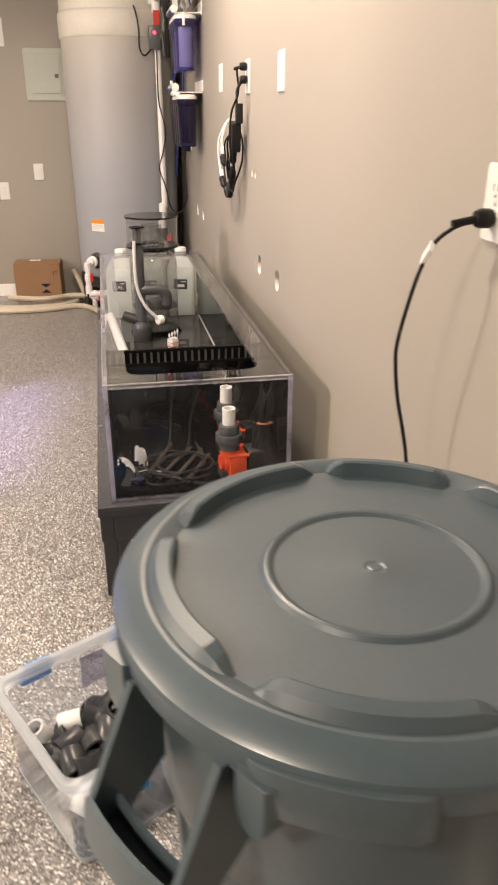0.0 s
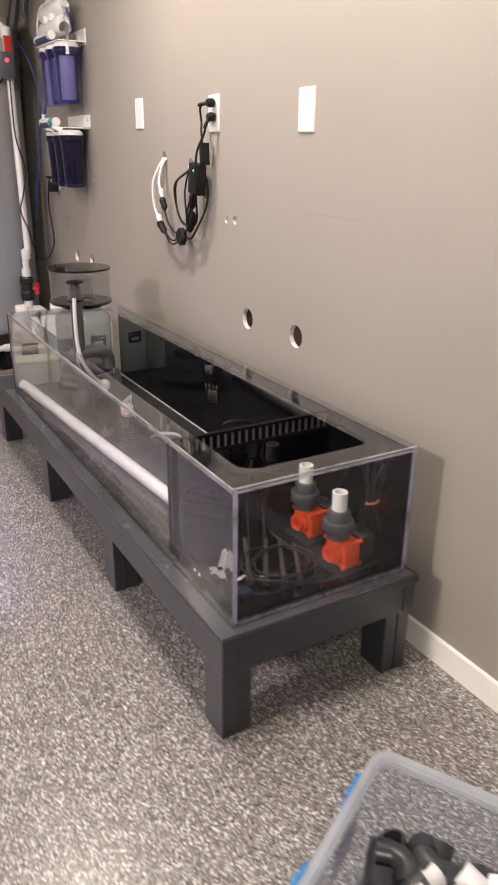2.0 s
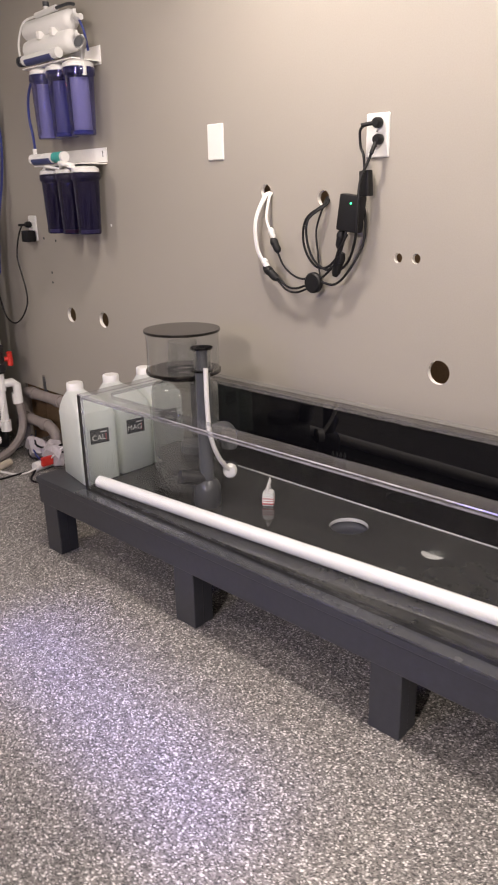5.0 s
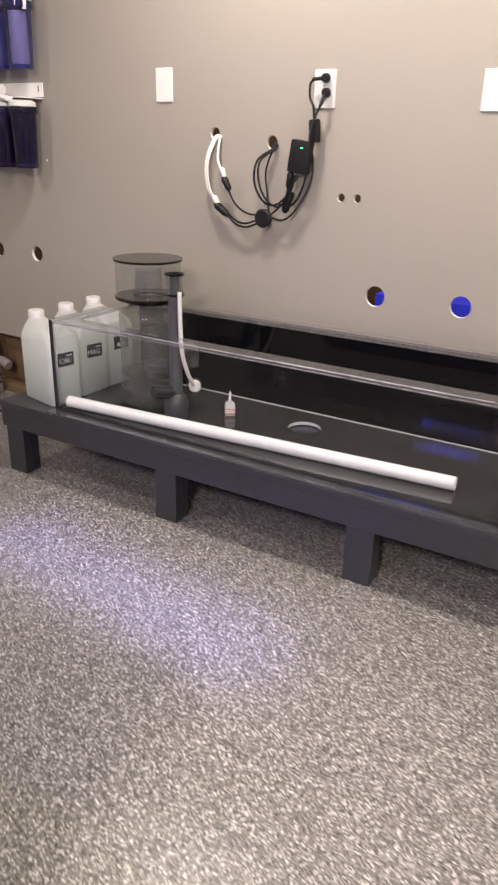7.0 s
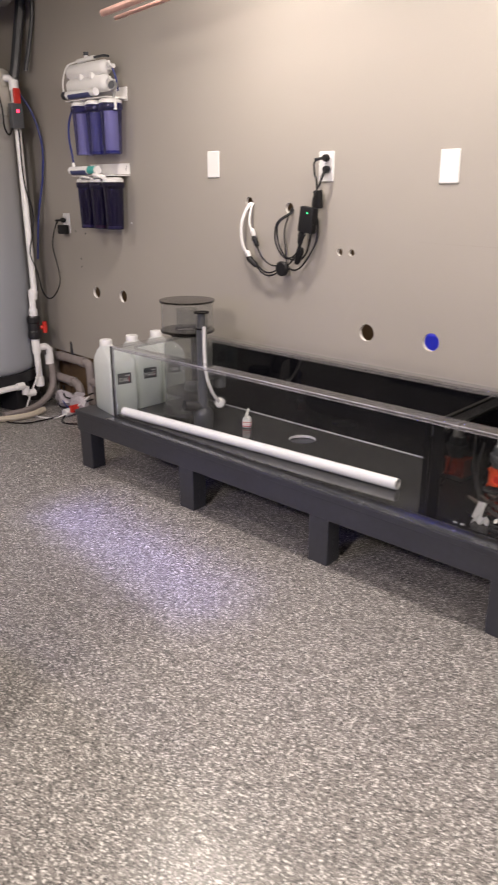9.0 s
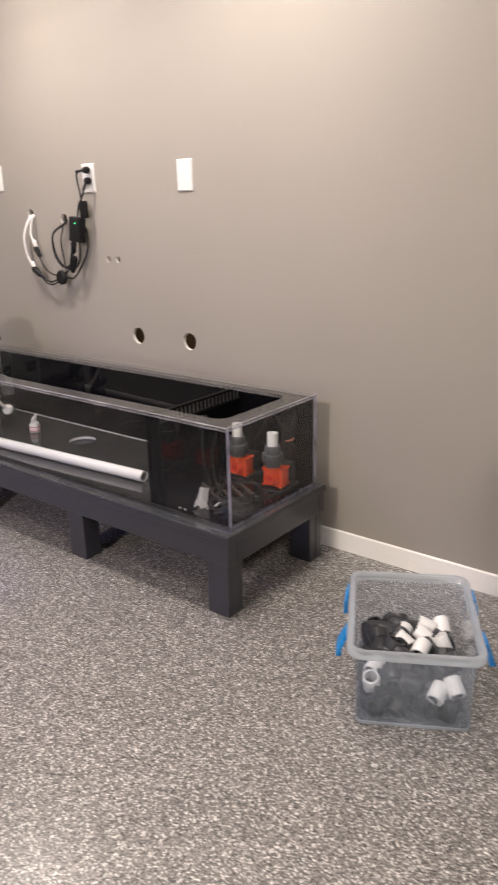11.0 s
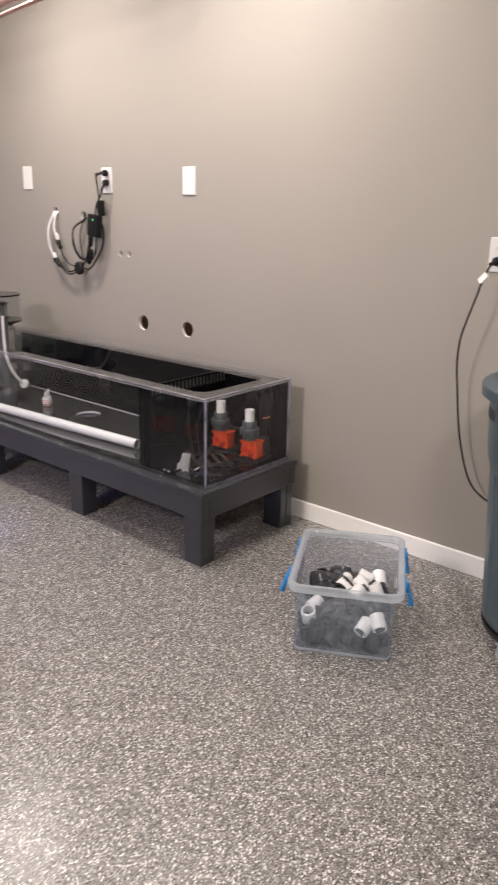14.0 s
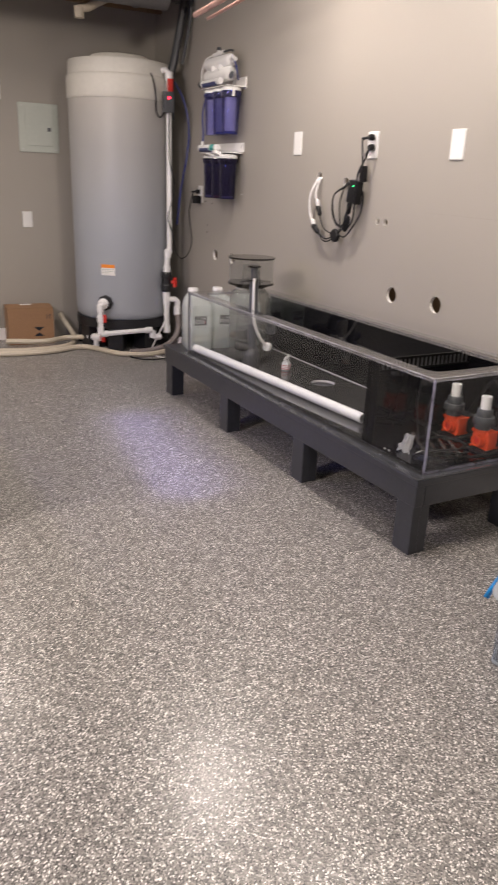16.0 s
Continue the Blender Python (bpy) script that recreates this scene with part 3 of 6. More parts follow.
def build_can():
    s = thing("trash_can", (-0.318, 1.347, 0.0), "large round grey plastic trash can with a closed lid", "trash can")
    s.scale = (0.967, 0.967, 1.016)
    # body with shallow pressed panels
    bm = bmesh.new()
    rows = []
    turns = sorted(192 + 60 * k + d for k in range(6) for d in (0.0, 0.9, 2.5, 10, 18, 25, 33, 40.5, 42.1, 43.0, 44.5, 52, 58.5))
    n = len(turns)
    heights = [0.090, 0.094, 0.104, 0.14, 0.18, 0.22, 0.30, 0.44, 0.548, 0.558, 0.562, 0.578, 0.592, 0.606, 0.64, 0.70, 0.785]
    for z in heights:
        base = 0.208 + (z - 0.09) / 0.697 * 0.043 + 0.0095 * max(0.0, min(1.0, (z - 0.565) / 0.04)) - (0.016 if z < 0.092 else 0.007 if z < 0.10 else 0)
        row = []
        for a in turns:
            d = (a - 192) % 60
            deep = 0.0065 * max(0.0, min(1.0, (z - 0.105) / 0.11)) if (0.5 < d < 42.5 and z < 0.560) else 0.0
            row.append(bm.verts.new(((base - deep) * math.cos(radians(a)), (base - deep) * math.sin(radians(a)), z)))
        rows.append(row)
    for p, q in zip(rows, rows[1:]):
        for i in range(n):
            bm.faces.new((p[i], p[(i + 1) % n], q[(i + 1) % n], q[i]))
    bm.faces.new(rows[0])
    body = part("body", bm, M_GREYCAN, s, smooth=True)
    lid = [(0.0, 0.8102), (0.006, 0.8100), (0.009, 0.8090), (0.012, 0.8100), (0.016, 0.8098), (0.020, 0.8090), (0.112, 0.809), (0.1165, 0.8125), (0.120, 0.8135), (0.1235, 0.8125), (0.128, 0.8085),
           (0.20, 0.809), (0.232, 0.811), (0.245, 0.8175), (0.252, 0.8195), (0.256, 0.8195), (0.268, 0.8150), (0.2815, 0.8075), (0.2850, 0.8045), (0.2866, 0.8000), (0.2866, 0.7970), (0.2850, 0.784), (0.2840, 0.774), (0.279, 0.776), (0.277, 0.80), (0.0, 0.80)]
    top = part("lid", lathe(lid, 128), M_GREYCAN, s, "grey lid with raised arcs and a centre ring", smooth=0.22)
    for a0, a1 in ((92, 149), (156, 218), (224, 277), (284, 331), (337, 39), (45, 87)):
        bm = bmesh.new()
        arc_ridge(bm, 0.238, a0, a1 if a1 > a0 else a1 + 360, 0.8115, 0.019, 0.036)
        part("raised_arc", bm, M_GREYCAN, top, smooth=0.30)
    for mid in (245, 65):
        bm = bmesh.new()
        prof = [(0.284, 0.800), (0.292, 0.798), (0.296, 0.775), (0.292, 0.752), (0.278, 0.747), (0.276, 0.775)]
        ring = []
        for i in range(13):
            a = radians(mid - 15 + 30 * i / 12)
            k = 1.0 if 0 < i < 12 else 0.6
            ring.append([bm.verts.new(((0.28 + (r - 0.28) * k) * math.cos(a), (0.28 + (r - 0.28) * k) * math.sin(a), z)) for r, z in prof])
        for p, q in zip(ring, ring[1:]):
            for k in range(6):
                bm.faces.new((p[k], p[(k + 1) % 6], q[(k + 1) % 6], q[k]))
        bm.faces.new(ring[0])
        bm.faces.new(ring[-1])
        part("lid_tab", bm, M_GREYCAN, top, smooth=True)
    # two moulded handles
    for mid in (212, 32):
        m = pose(0, 0, 0, 0, 0, mid)
        handle = bmesh.new()
        for side in (-1, 1):
            y = side * 0.064
            outline = [(0.250, 0.778), (0.284, 0.778), (0.336, 0.674), (0.343, 0.632), (0.336, 0.626), (0.300, 0.632), (0.250, 0.672)]
            rows = [[handle.verts.new(m @ Vector((r, y + dy, z))) for r, z in outline] for dy in (-0.004, 0.004)]
            for i in range(7):
                handle.faces.new((rows[0][i], rows[0][(i + 1) % 7], rows[1][(i + 1) % 7], rows[1][i]))
            handle.faces.new(rows[0])
            handle.faces.new(rows[1])
        strap = []
        for i in range(11):
            y = -0.068 + 0.136 * i / 10
            out = 0.006 * (1 - (y / 0.068) ** 2)
            strap.append([handle.verts.new(m @ Vector((r + out, y, z))) for r, z in ((0.334, 0.676), (0.340, 0.675), (0.345, 0.630), (0.340, 0.624), (0.308, 0.628), (0.304, 0.634), (0.304, 0.662), (0.309, 0.662), (0.310, 0.640), (0.332, 0.636))])
        for p, q in zip(strap, strap[1:]):
            for k in range(10):
                handle.faces.new((p[k], p[(k + 1) % 10], q[(k + 1) % 10], q[k]))
        handle.faces.new(strap[0])
        handle.faces.new(strap[-1])
        part("handle", handle, M_GREYCAN, s)
        for side in (-1, 1):
            lug = bmesh.new()
            flat = [(0.020 * math.cos(radians(180 + 180 * i / 10)), 0.752 + 0.026 * math.sin(radians(180 + 180 * i / 10))) for i in range(11)] + [(0.020, 0.786), (-0.020, 0.786)]
            faces = [[lug.verts.new(m @ Vector((r, side * 0.098 + u * k, z))) for u, z in flat] for r, k in ((0.252, 1.0), (0.276, 1.0), (0.280, 0.85))]
            for p, q in zip(faces, faces[1:]):
                for i in range(13):
                    lug.faces.new((p[i], p[(i + 1) % 13], q[(i + 1) % 13], q[i]))
            lug.faces.new(faces[0])
            lug.faces.new(faces[-1])
            part("lid_lug", lug, M_GREYCAN, s, smooth=True)
    # maker's mark as plain dark strokes
    for i in range(5):
        a = radians(110 + i * 5.0)
        bar = box((-0.001, -0.008, -0.014), (0.0015, 0.008, 0.014))
        ob = part("maker_mark", bar, M_INK, body, "dark moulded lettering drawn as bars")
        ob.matrix_local = Matrix.Translation((0.2572 * math.cos(a), 0.2572 * math.sin(a), 0.725)) @ pose(0, 0, 0, 0, 0, math.degrees(a))
    # dolly
    dolly = thing("dolly", (-0.318, 1.347, 0.0), "black round plastic dolly with grey casters under the can", "dolly")
    dolly.scale = (0.967, 0.967, 1.016)
    part("deck", lathe([(0.0, 0.066), (0.192, 0.066), (0.205, 0.070), (0.209, 0.080), (0.208, 0.0885), (0.0, 0.0895)], 64), M_BLACKPL, dolly, smooth=True)
    for a in (13, 85, 157, 229, 301):
        m = pose(0, 0, 0, 0, 0, a) @ pose(0.178, 0, 0.031, 0, 0, -52)
        fork = bmesh.new()
        add_box(fork, (-0.004, -0.016, 0.031), (0.034, 0.016, 0.035), 0.001, m)
        for side in (-1, 1):
            add_box(fork, (-0.008, side * 0.0145 - 0.002, -0.008), (0.008, side * 0.0145 + 0.002, 0.038), 0.001, m @ pose(0, 0, 0, 0, 35, 0))
        caster = part("caster", fork, M_TANKPL, dolly, "pale grey caster fork")
        part("wheel", lathe([(0.021, -0.010), (0.029, -0.010), (0.0305, -0.006), (0.0305, 0.006), (0.029, 0.010), (0.021, 0.010)], 28, m @ pose(0, -0.0, 0, 90, 0, 0), True), M_TANKPL, caster, "light grey rubber tread", True)
        part("wheel_hub", lathe([(0.0, -0.0085), (0.019, -0.0085), (0.0215, -0.006), (0.0215, 0.006), (0.019, 0.0085), (0.0, 0.0085)], 20, m @ pose(0, 0, 0, 90, 0, 0)), M_BLACKPL, caster, "black hub", True)
    return s


build_can()

# ---- storage bin and its fittings ----
BIN = pose(-0.606, 1.888, 0, 0, 0, 29)


def rounded_rect(hx, hy, r, n=5):
    out = []
    for cx, cy, a0 in ((hx - r, hy - r, 0), (-hx + r, hy - r, 90), (-hx + r, -hy + r, 180), (hx - r, -hy + r, 270)):
        out += [(cx + r * math.cos(radians(a0 + 90 * i / n)), cy + r * math.sin(radians(a0 + 90 * i / n))) for i in range(n + 1)]
    return out


def loft(bm, layers):
    rows = [[bm.verts.new((x, y, z)) for x, y in pts] for pts, z in layers]
    for p, q in zip(rows, rows[1:]):
        for i in range(len(p)):
            bm.faces.new((p[i], p[(i + 1) % len(p)], q[(i + 1) % len(q)], q[i]))
    return rows


def build_bin():
    s = new("storage_bin")
    s.matrix_world = BIN
    tagged(s, "open frosted plastic tote with blue latches holding pipe fittings", "storage bin")
    bm = bmesh.new()
    rows = loft(bm, [(rounded_rect(0.184, 0.139, 0.020), 0.002), (rounded_rect(0.189, 0.144, 0.022), 0.008), (rounded_rect(0.1905, 0.147, 0.024), 0.150),
                     (rounded_rect(0.1915, 0.1485, 0.024), 0.152), (rounded_rect(0.194, 0.152, 0.026), 0.212)])
    bm.faces.new(rows[0])
    part("body", bm, M_BIN, s, smooth=True)
    foot = bmesh.new()
    loft(foot, [(rounded_rect(0.186, 0.141, 0.021), 0.0025), (rounded_rect(0.1903, 0.1453, 0.023), 0.004), (rounded_rect(0.1905, 0.1455, 0.023), 0.012), (rounded_rect(0.1885, 0.1435, 0.022), 0.013)])
    part("foot_edge", foot, M_BINRIM, s, "thicker frosted edge round the bottom", True)
    bm = bmesh.new()
    rows = loft(bm, [(rounded_rect(0.193, 0.151, 0.03), 0.208), (rounded_rect(0.209, 0.167, 0.036), 0.206), (rounded_rect(0.213, 0.171, 0.038), 0.213), (rounded_rect(0.213, 0.171, 0.038), 0.225),
                     (rounded_rect(0.210, 0.168, 0.036), 0.229), (rounded_rect(0.197, 0.155, 0.03), 0.229), (rounded_rect(0.193, 0.151, 0.03), 0.222)])
    part("rim", bm, M_BINRIM, s, "thick frosted rim", True)
    for side in (-1, 1):
        for x in (-0.105, 0.105):
            bm = bmesh.new()
            y = side * 0.1715
            add_box(bm, (x - 0.030, min(y, y + side * 0.005), 0.207), (x + 0.030, max(y, y + side * 0.005), 0.2255), 0.002)
            flare = 24 if x < 0 else 8
            add_box(bm, (x - 0.038, -0.004, -0.050), (x + 0.038, 0.003, -0.008), 0.002, pose(0, side * 0.176, 0.214, side * flare, 0, 0))
            add_box(bm, (x - 0.034, -0.012 if side > 0 else 0.0, -0.050), (x + 0.034, 0.0 if side > 0 else 0.012, -0.044), 0.002, pose(0, side * 0.176, 0.214, side * flare, 0, 0))
            part("latch", bm, M_BLUE, s, "blue plastic latch", True)
    part("tape_patch", box((-0.02, 0.1505, 0.10), (0.075, 0.152, 0.188), 0.0, pose(0, 0, 0, 4.5, 0, 0) @ pose(0, 0.0125, 0)), M_PATCH, s, "grey translucent patch on the wall of the tote")
    return s


build_bin()


def elbow(material, label, r=0.021):
    """A ninety degree socket elbow with a thicker collar at each mouth."""
    bm = bmesh.new()
    k = r / 0.023
    bend = [(0.050, 0, 0), (0.034, 0, 0.0), (0.020, 0, 0.003), (0.006, 0, 0.014), (0.0, 0, 0.030), (0.0, 0, 0.050)]
    bend = [(Vector(p) - Vector((0.016, 0, 0.016))) * k for p in bend]
    add_tube(bm, bend, r - 0.002, 16, 3, r - 0.007)
    for a, d in ((bend[0], Vector((1, 0, 0))), (bend[-1], Vector((0, 0, 1)))):
        add_tube(bm, [a - d * 0.022 * k, a + d * 0.002], r, 16, 0, r - 0.006)
    ob = part("elbow_fitting", bm, material, smooth=True)
    return tagged(ob, label, "pipe fitting", "fittings in the tote")


def coupling(material, label, r=0.020, length=0.046):
    bm = lathe([(r - 0.0055, -length / 2), (r - 0.001, -length / 2), (r, -length / 2 + 0.002), (r, length / 2 - 0.002), (r - 0.001, length / 2), (r - 0.0055, length / 2)], 22, None, True)
    ob = part("coupling_fitting", bm, material, smooth=True)
    return tagged(ob, label, "pipe fitting", "fittings in the tote")


rnd = random.Random(11)
kinds = {"ge": elbow(M_PVCGREY, "dark grey plastic pipe elbow lying in the tote", 0.027), "gc": coupling(M_PVCGREY, "dark grey plastic pipe coupling lying in the tote", 0.026, 0.055),
         "wc": coupling(M_PVC, "white plastic pipe coupling lying in the tote", 0.0222, 0.048)}
spots = []
for layer, z in enumerate((0.034, 0.078)):
    for ix in range(5):
        for iy in range(4):
            x = (ix - 2) * 0.066 + rnd.uniform(-0.008, 0.008) + (0.010 if layer % 2 else -0.008)
            y = (iy - 1.5) * 0.062 + rnd.uniform(-0.008, 0.008)
            x, y = max(-0.140, min(0.138, x)), max(-0.092, min(0.096, y))
            spots.append(("ge" if rnd.random() < 0.6 else "gc", x, y, z, rnd.uniform(0, 360), rnd.uniform(-60, 60), rnd.uniform(0, 360)))
# the upper layer: dark elbows towards one long side, white couplings towards the other
spots += [("ge", 0.098, 0.072, 0.122, 90, 0, 200), ("ge", 0.010, 0.095, 0.112, 60, 25, 100), ("ge", -0.022, 0.066, 0.118, 20, -60, 300), ("gc", -0.032, 0.020, 0.112, 70, 0, 150),
          ("gc", -0.104, 0.050, 0.104, 84, 0, 100), ("ge", 0.130, 0.018, 0.108, 100, 10, 20), ("ge", -0.060, -0.055, 0.104, 200, 30, 80), ("ge", 0.030, -0.040, 0.100, 80, 0, 250),
          ("gc", 0.085, -0.075, 0.096, 85, 0, 60), ("gc", -0.120, 0.005, 0.098, 75, 0, 170), ("ge", 0.055, 0.040, 0.092, 40, 60, 10), ("gc", -0.075, 0.060, 0.070, 80, 0, 30),
          ("wc", 0.038, 0.016, 0.136, 62, 0, 152), ("wc", 0.084, 0.018, 0.134, 84, 0, 62), ("wc", 0.070, -0.040, 0.137, 64, 0, 148), ("wc", 0.122, -0.050, 0.136, 70, 0, 170),
          ("wc", 0.128, -0.096, 0.134, 60, 0, 100), ("wc", 0.002, -0.028, 0.138, 75, 0, 66), ("wc", 0.040, -0.088, 0.136, 28, 0, 150), ("wc", -0.078, 0.096, 0.128, 78, 0, 60),
          ("wc", -0.146, 0.106, 0.112, 22, 0, 260), ("wc", -0.155, -0.062, 0.088, 66, 0, 62), ("wc", -0.152, -0.102, 0.118, 58, 0, 110)]
placed = set()
for kind, x, y, z, a, b, c in spots:
    m = BIN @ pose(x, y, z - (0.028 if z > 0.12 else 0.012 if z > 0.09 else 0.0), a, b, c)
    if kind in placed:
        copy_thing(kinds[kind], m)
    else:
        placed.add(kind)
        kinds[kind].matrix_world = m

# ---- wall plates, plugs and cords ----
def wall_plate(y0, y1, z0, z1, sort):
    cy, cz, hy, hz = (y0 + y1) / 2, (z0 + z1) / 2, (y1 - y0) / 2, (z1 - z0) / 2
    label = {"blank": "blank white plastic wall plate screwed to the taupe wall", "outlet": "white duplex power outlet plate on the taupe wall", "switch": "white light switch plate on the far wall"}[sort]
    s = thing("wall_plate" if sort == "blank" else "power_outlet" if sort == "outlet" else "light_switch", (0, cy, cz), label, "wall plate" if sort == "blank" else sort)
    bm = bmesh.new()
    rows = loft(bm, [(rounded_rect(hy, hz, 0.004, 3), 0.0), (rounded_rect(hy, hz, 0.004, 3), 0.003), (rounded_rect(hy - 0.003, hz - 0.003, 0.004, 3), 0.0065)])
    bm.faces.new(rows[-1])
    turn = Matrix(((0, 0, -1, 0), (1, 0, 0, 0), (0, 1, 0, 0), (0, 0, 0, 1)))
    bmesh.ops.transform(bm, matrix=turn, verts=bm.verts)
    part("plate", bm, M_PLATE, s)
    if sort == "outlet":
        for dz in (0.020, -0.020):
            face = part("socket", lathe([(0.0, 0.0012), (0.0145, 0.0012), (0.016, 0.0008), (0.016, -0.002)], 24, pose(-0.0065, 0, dz, 0, -90, 0)), M_PLATE, s)
            bm = bmesh.new()
            for dy in (-0.0062, 0.0062):
                add_box(bm, (-0.0080, dy - 0.001, dz - 0.001), (-0.0076, dy + 0.001, dz + 0.008))
            add_box(bm, (-0.0080, -0.0022, dz - 0.011), (-0.0076, 0.0022, dz - 0.007))
            part("slot", bm, M_INK, face)
        part("screw", lathe([(0.0, 0.0015), (0.003, 0.001), (0.0032, 0.0)], 12, pose(-0.0065, 0, 0, 0, -90, 0)), M_STEEL, s)
    if sort == "blank":
        for dz in (0.042, -0.042):
            part("screw", lathe([(0.0, 0.001), (0.0026, 0.0008), (0.003, 0.0)], 12, pose(-0.0065, 0, dz, 0, -90, 0)), M_PLATE, s)
    if sort == "switch":
        part("rocker", box((-0.0095, -0.016, -0.033), (-0.006, 0.016, 0.033), 0.0015), M_PLATE, s)
    return s


wall_plate(4.390, 4.467, 1.362, 1.480, "blank")
wall_plate(3.720, 3.798, 1.340, 1.459, "outlet")
wall_plate(3.156, 3.235, 1.331, 1.449, "blank")
wall_plate(1.730, 1.802, 1.088, 1.200, "outlet")
wall_plate(5.655, 5.722, 1.062, 1.176, "outlet")
for x0, x1, z0, z1, sort in ((-1.055, -0.985, 0.832, 0.945, "switch"), (-1.31, -1.24, 0.70, 0.82, "outlet"), (-1.24, -1.155, 1.69, 1.86, "blank")):
    ob = wall_plate(0, x1 - x0, z0, z1, sort)
    ob.matrix_world = pose((x0 + x1) / 2, Y1, (z0 + z1) / 2, 0, 0, 90)
    if sort != "switch":
        ob["label"] = "white outlet plate low on the far wall" if sort == "outlet" else "white blank plate high on the far wall"


def plug(at, tail):
    """A moulded plug sitting flat on an outlet, with a strain relief towards tail."""
    s = thing("power_plug", at, "black moulded power plug pushed into an outlet", "plug")
    d = (Vector(tail) - Vector(at)).normalized()
    bm = lathe([(0.0, 0.0), (0.012, 0.0), (0.0145, 0.004), (0.0145, 0.018), (0.011, 0.026), (0.0, 0.027)], 18, pose(-0.0005, 0, 0, 0, -90, 0))
    part("plug_body", bm, M_CORD, s, smooth=True)
    part("strain_relief", tube([Vector((-0.016, 0, 0)), Vector((-0.02, 0, 0)) + d * 0.02, Vector((-0.02, 0, 0)) + d * 0.042], 0.006, 10, 4), M_CORD, s, smooth=True)
    return s


def cord(name, points, r, material, label, category="cord"):
    ob = part(name, tube(points, r, 8, 8), material, smooth=True)
    return tagged(ob, label, category)


plug((-0.009, 1.766, 1.124), (-0.06, 1.767, 1.115))
cord("black_cable", [(-0.045, 1.767, 1.120), (-0.070, 1.766, 1.110), (-0.094, 1.766, 1.092), (-0.108, 1.773, 1.058), (-0.118, 1.782, 1.01), (-0.124, 1.804, 0.93), (-0.117, 1.819, 0.88), (-0.104, 1.829, 0.82), (-0.088, 1.833, 0.76), (-0.077, 1.830, 0.70), (-0.072, 1.815, 0.58), (-0.07, 1.790, 0.47), (-0.072, 1.752, 0.38), (-0.075, 1.70, 0.335), (-0.08, 1.62, 0.31), (-0.085, 1.52, 0.24)], 0.0034, M_CORD, "black power cord hanging from the outlet behind the can")
tagged(part("cord_tag", box((-0.004, -0.010, -0.017), (0.004, 0.012, 0.017), 0.001, pose(-0.103, 1.770, 1.074, 35, 20, -20)), M_PAPER), "white paper warning tag wrapped round the cord", "tag")

# cable cluster under the second outlet
plug((-0.009, 3.749, 1.432), (-0.03, 3.79, 1.425))
plug((-0.009, 3.745, 1.388), (-0.03, 3.752, 1.34))


def wc(u, v, x=-0.03):
    """A place on the cable cluster, from a drawing of it: u along the wall, v downwards."""
    return (x * 1.4 if x < -0.02 else x, 4.366 - u * 0.000968, 1.525 - v * 0.000827)


for name, pts, r, m, label in (
        ("white_cable", [wc(190, 330, 0.01), wc(175, 345, -0.012), wc(160, 440), wc(166, 545), wc(205, 615)], 0.0047, M_WHITECORD, "white cable hanging out of a hole in the wall"),
        ("white_cable", [wc(195, 330, 0.01), wc(187, 350, -0.018), wc(174, 440, -0.036), wc(180, 545, -0.036), wc(212, 618)], 0.0047, M_WHITECORD, "white cable hanging out of a hole in the wall"),
        ("white_cable", [wc(198, 330, 0.01), wc(205, 350, -0.018), wc(214, 430), wc(238, 492)], 0.0047, M_WHITECORD, "white cable hanging out of a hole in the wall"),
        ("black_cable", [wc(262, 552), wc(285, 600), wc(320, 635), wc(360, 652), wc(395, 652)], 0.0034, M_CORD, "thin black cable joining two connectors"),
        ("black_cable", [wc(258, 662), wc(300, 700), wc(345, 708), wc(392, 690)], 0.0036, M_CORD, "thin black cable joining two connectors"),
        ("black_cable", [wc(262, 655), wc(305, 687), wc(345, 692), wc(390, 676)], 0.0036, M_CORD, "thin black cable joining two connectors"),
        ("black_cable", [wc(432, 352, 0.01), wc(440, 376, -0.014), wc(390, 425), wc(375, 500), wc(395, 565), wc(435, 605), wc(480, 600), wc(520, 560)], 0.0038, M_CORD, "black cable looping out of a hole in the wall"),
        ("black_cable", [wc(436, 352, 0.01), wc(450, 376, -0.014), wc(408, 430, -0.04), wc(404, 510, -0.04), wc(430, 580, -0.036), wc(470, 612), wc(500, 600)], 0.0038, M_CORD, "black cable looping out of a hole in the wall"),
        ("black_cable", [wc(430, 352, 0.01), wc(436, 380, -0.014), wc(412, 470, -0.02), wc(420, 560, -0.02), wc(428, 640, -0.02)], 0.0032, M_CORD, "black cable looping out of a hole in the wall"),
        ("black_cable", [(-0.037, 3.784, 1.4265), (-0.037, 3.797, 1.412), (-0.032, 3.797, 1.37), wc(606, 215), wc(612, 268)], 0.004, M_CORD, "black cord from the plug to an adapter"),
        ("black_cable", [wc(634, 205, -0.028), wc(624, 235), wc(612, 300, -0.045), wc(610, 400, -0.05), wc(600, 490, -0.045), wc(560, 575), wc(520, 612), wc(490, 600)], 0.0042, M_CORD, "thick black cord bundled behind an adapter"),
        ("black_cable", [wc(598, 348), wc(603, 420, -0.02), wc(596, 520, -0.02), wc(555, 620, -0.03), wc(505, 665), wc(452, 660)], 0.004, M_CORD, "black cord sweeping down to a splitter"),
        ("black_cable", [wc(530, 470), wc(522, 530), wc(505, 590), wc(480, 620), wc(450, 648)], 0.004, M_CORD, "black cord sweeping down to a splitter"),
        ("black_cable", [wc(560, 470, -0.04), wc(545, 540, -0.045), wc(520, 600, -0.045), wc(540, 540, -0.05), wc(575, 480, -0.05)], 0.0036, M_CORD, "coiled black cord tied in a bundle")):
    cord(name, pts, r, m, label, "cable")


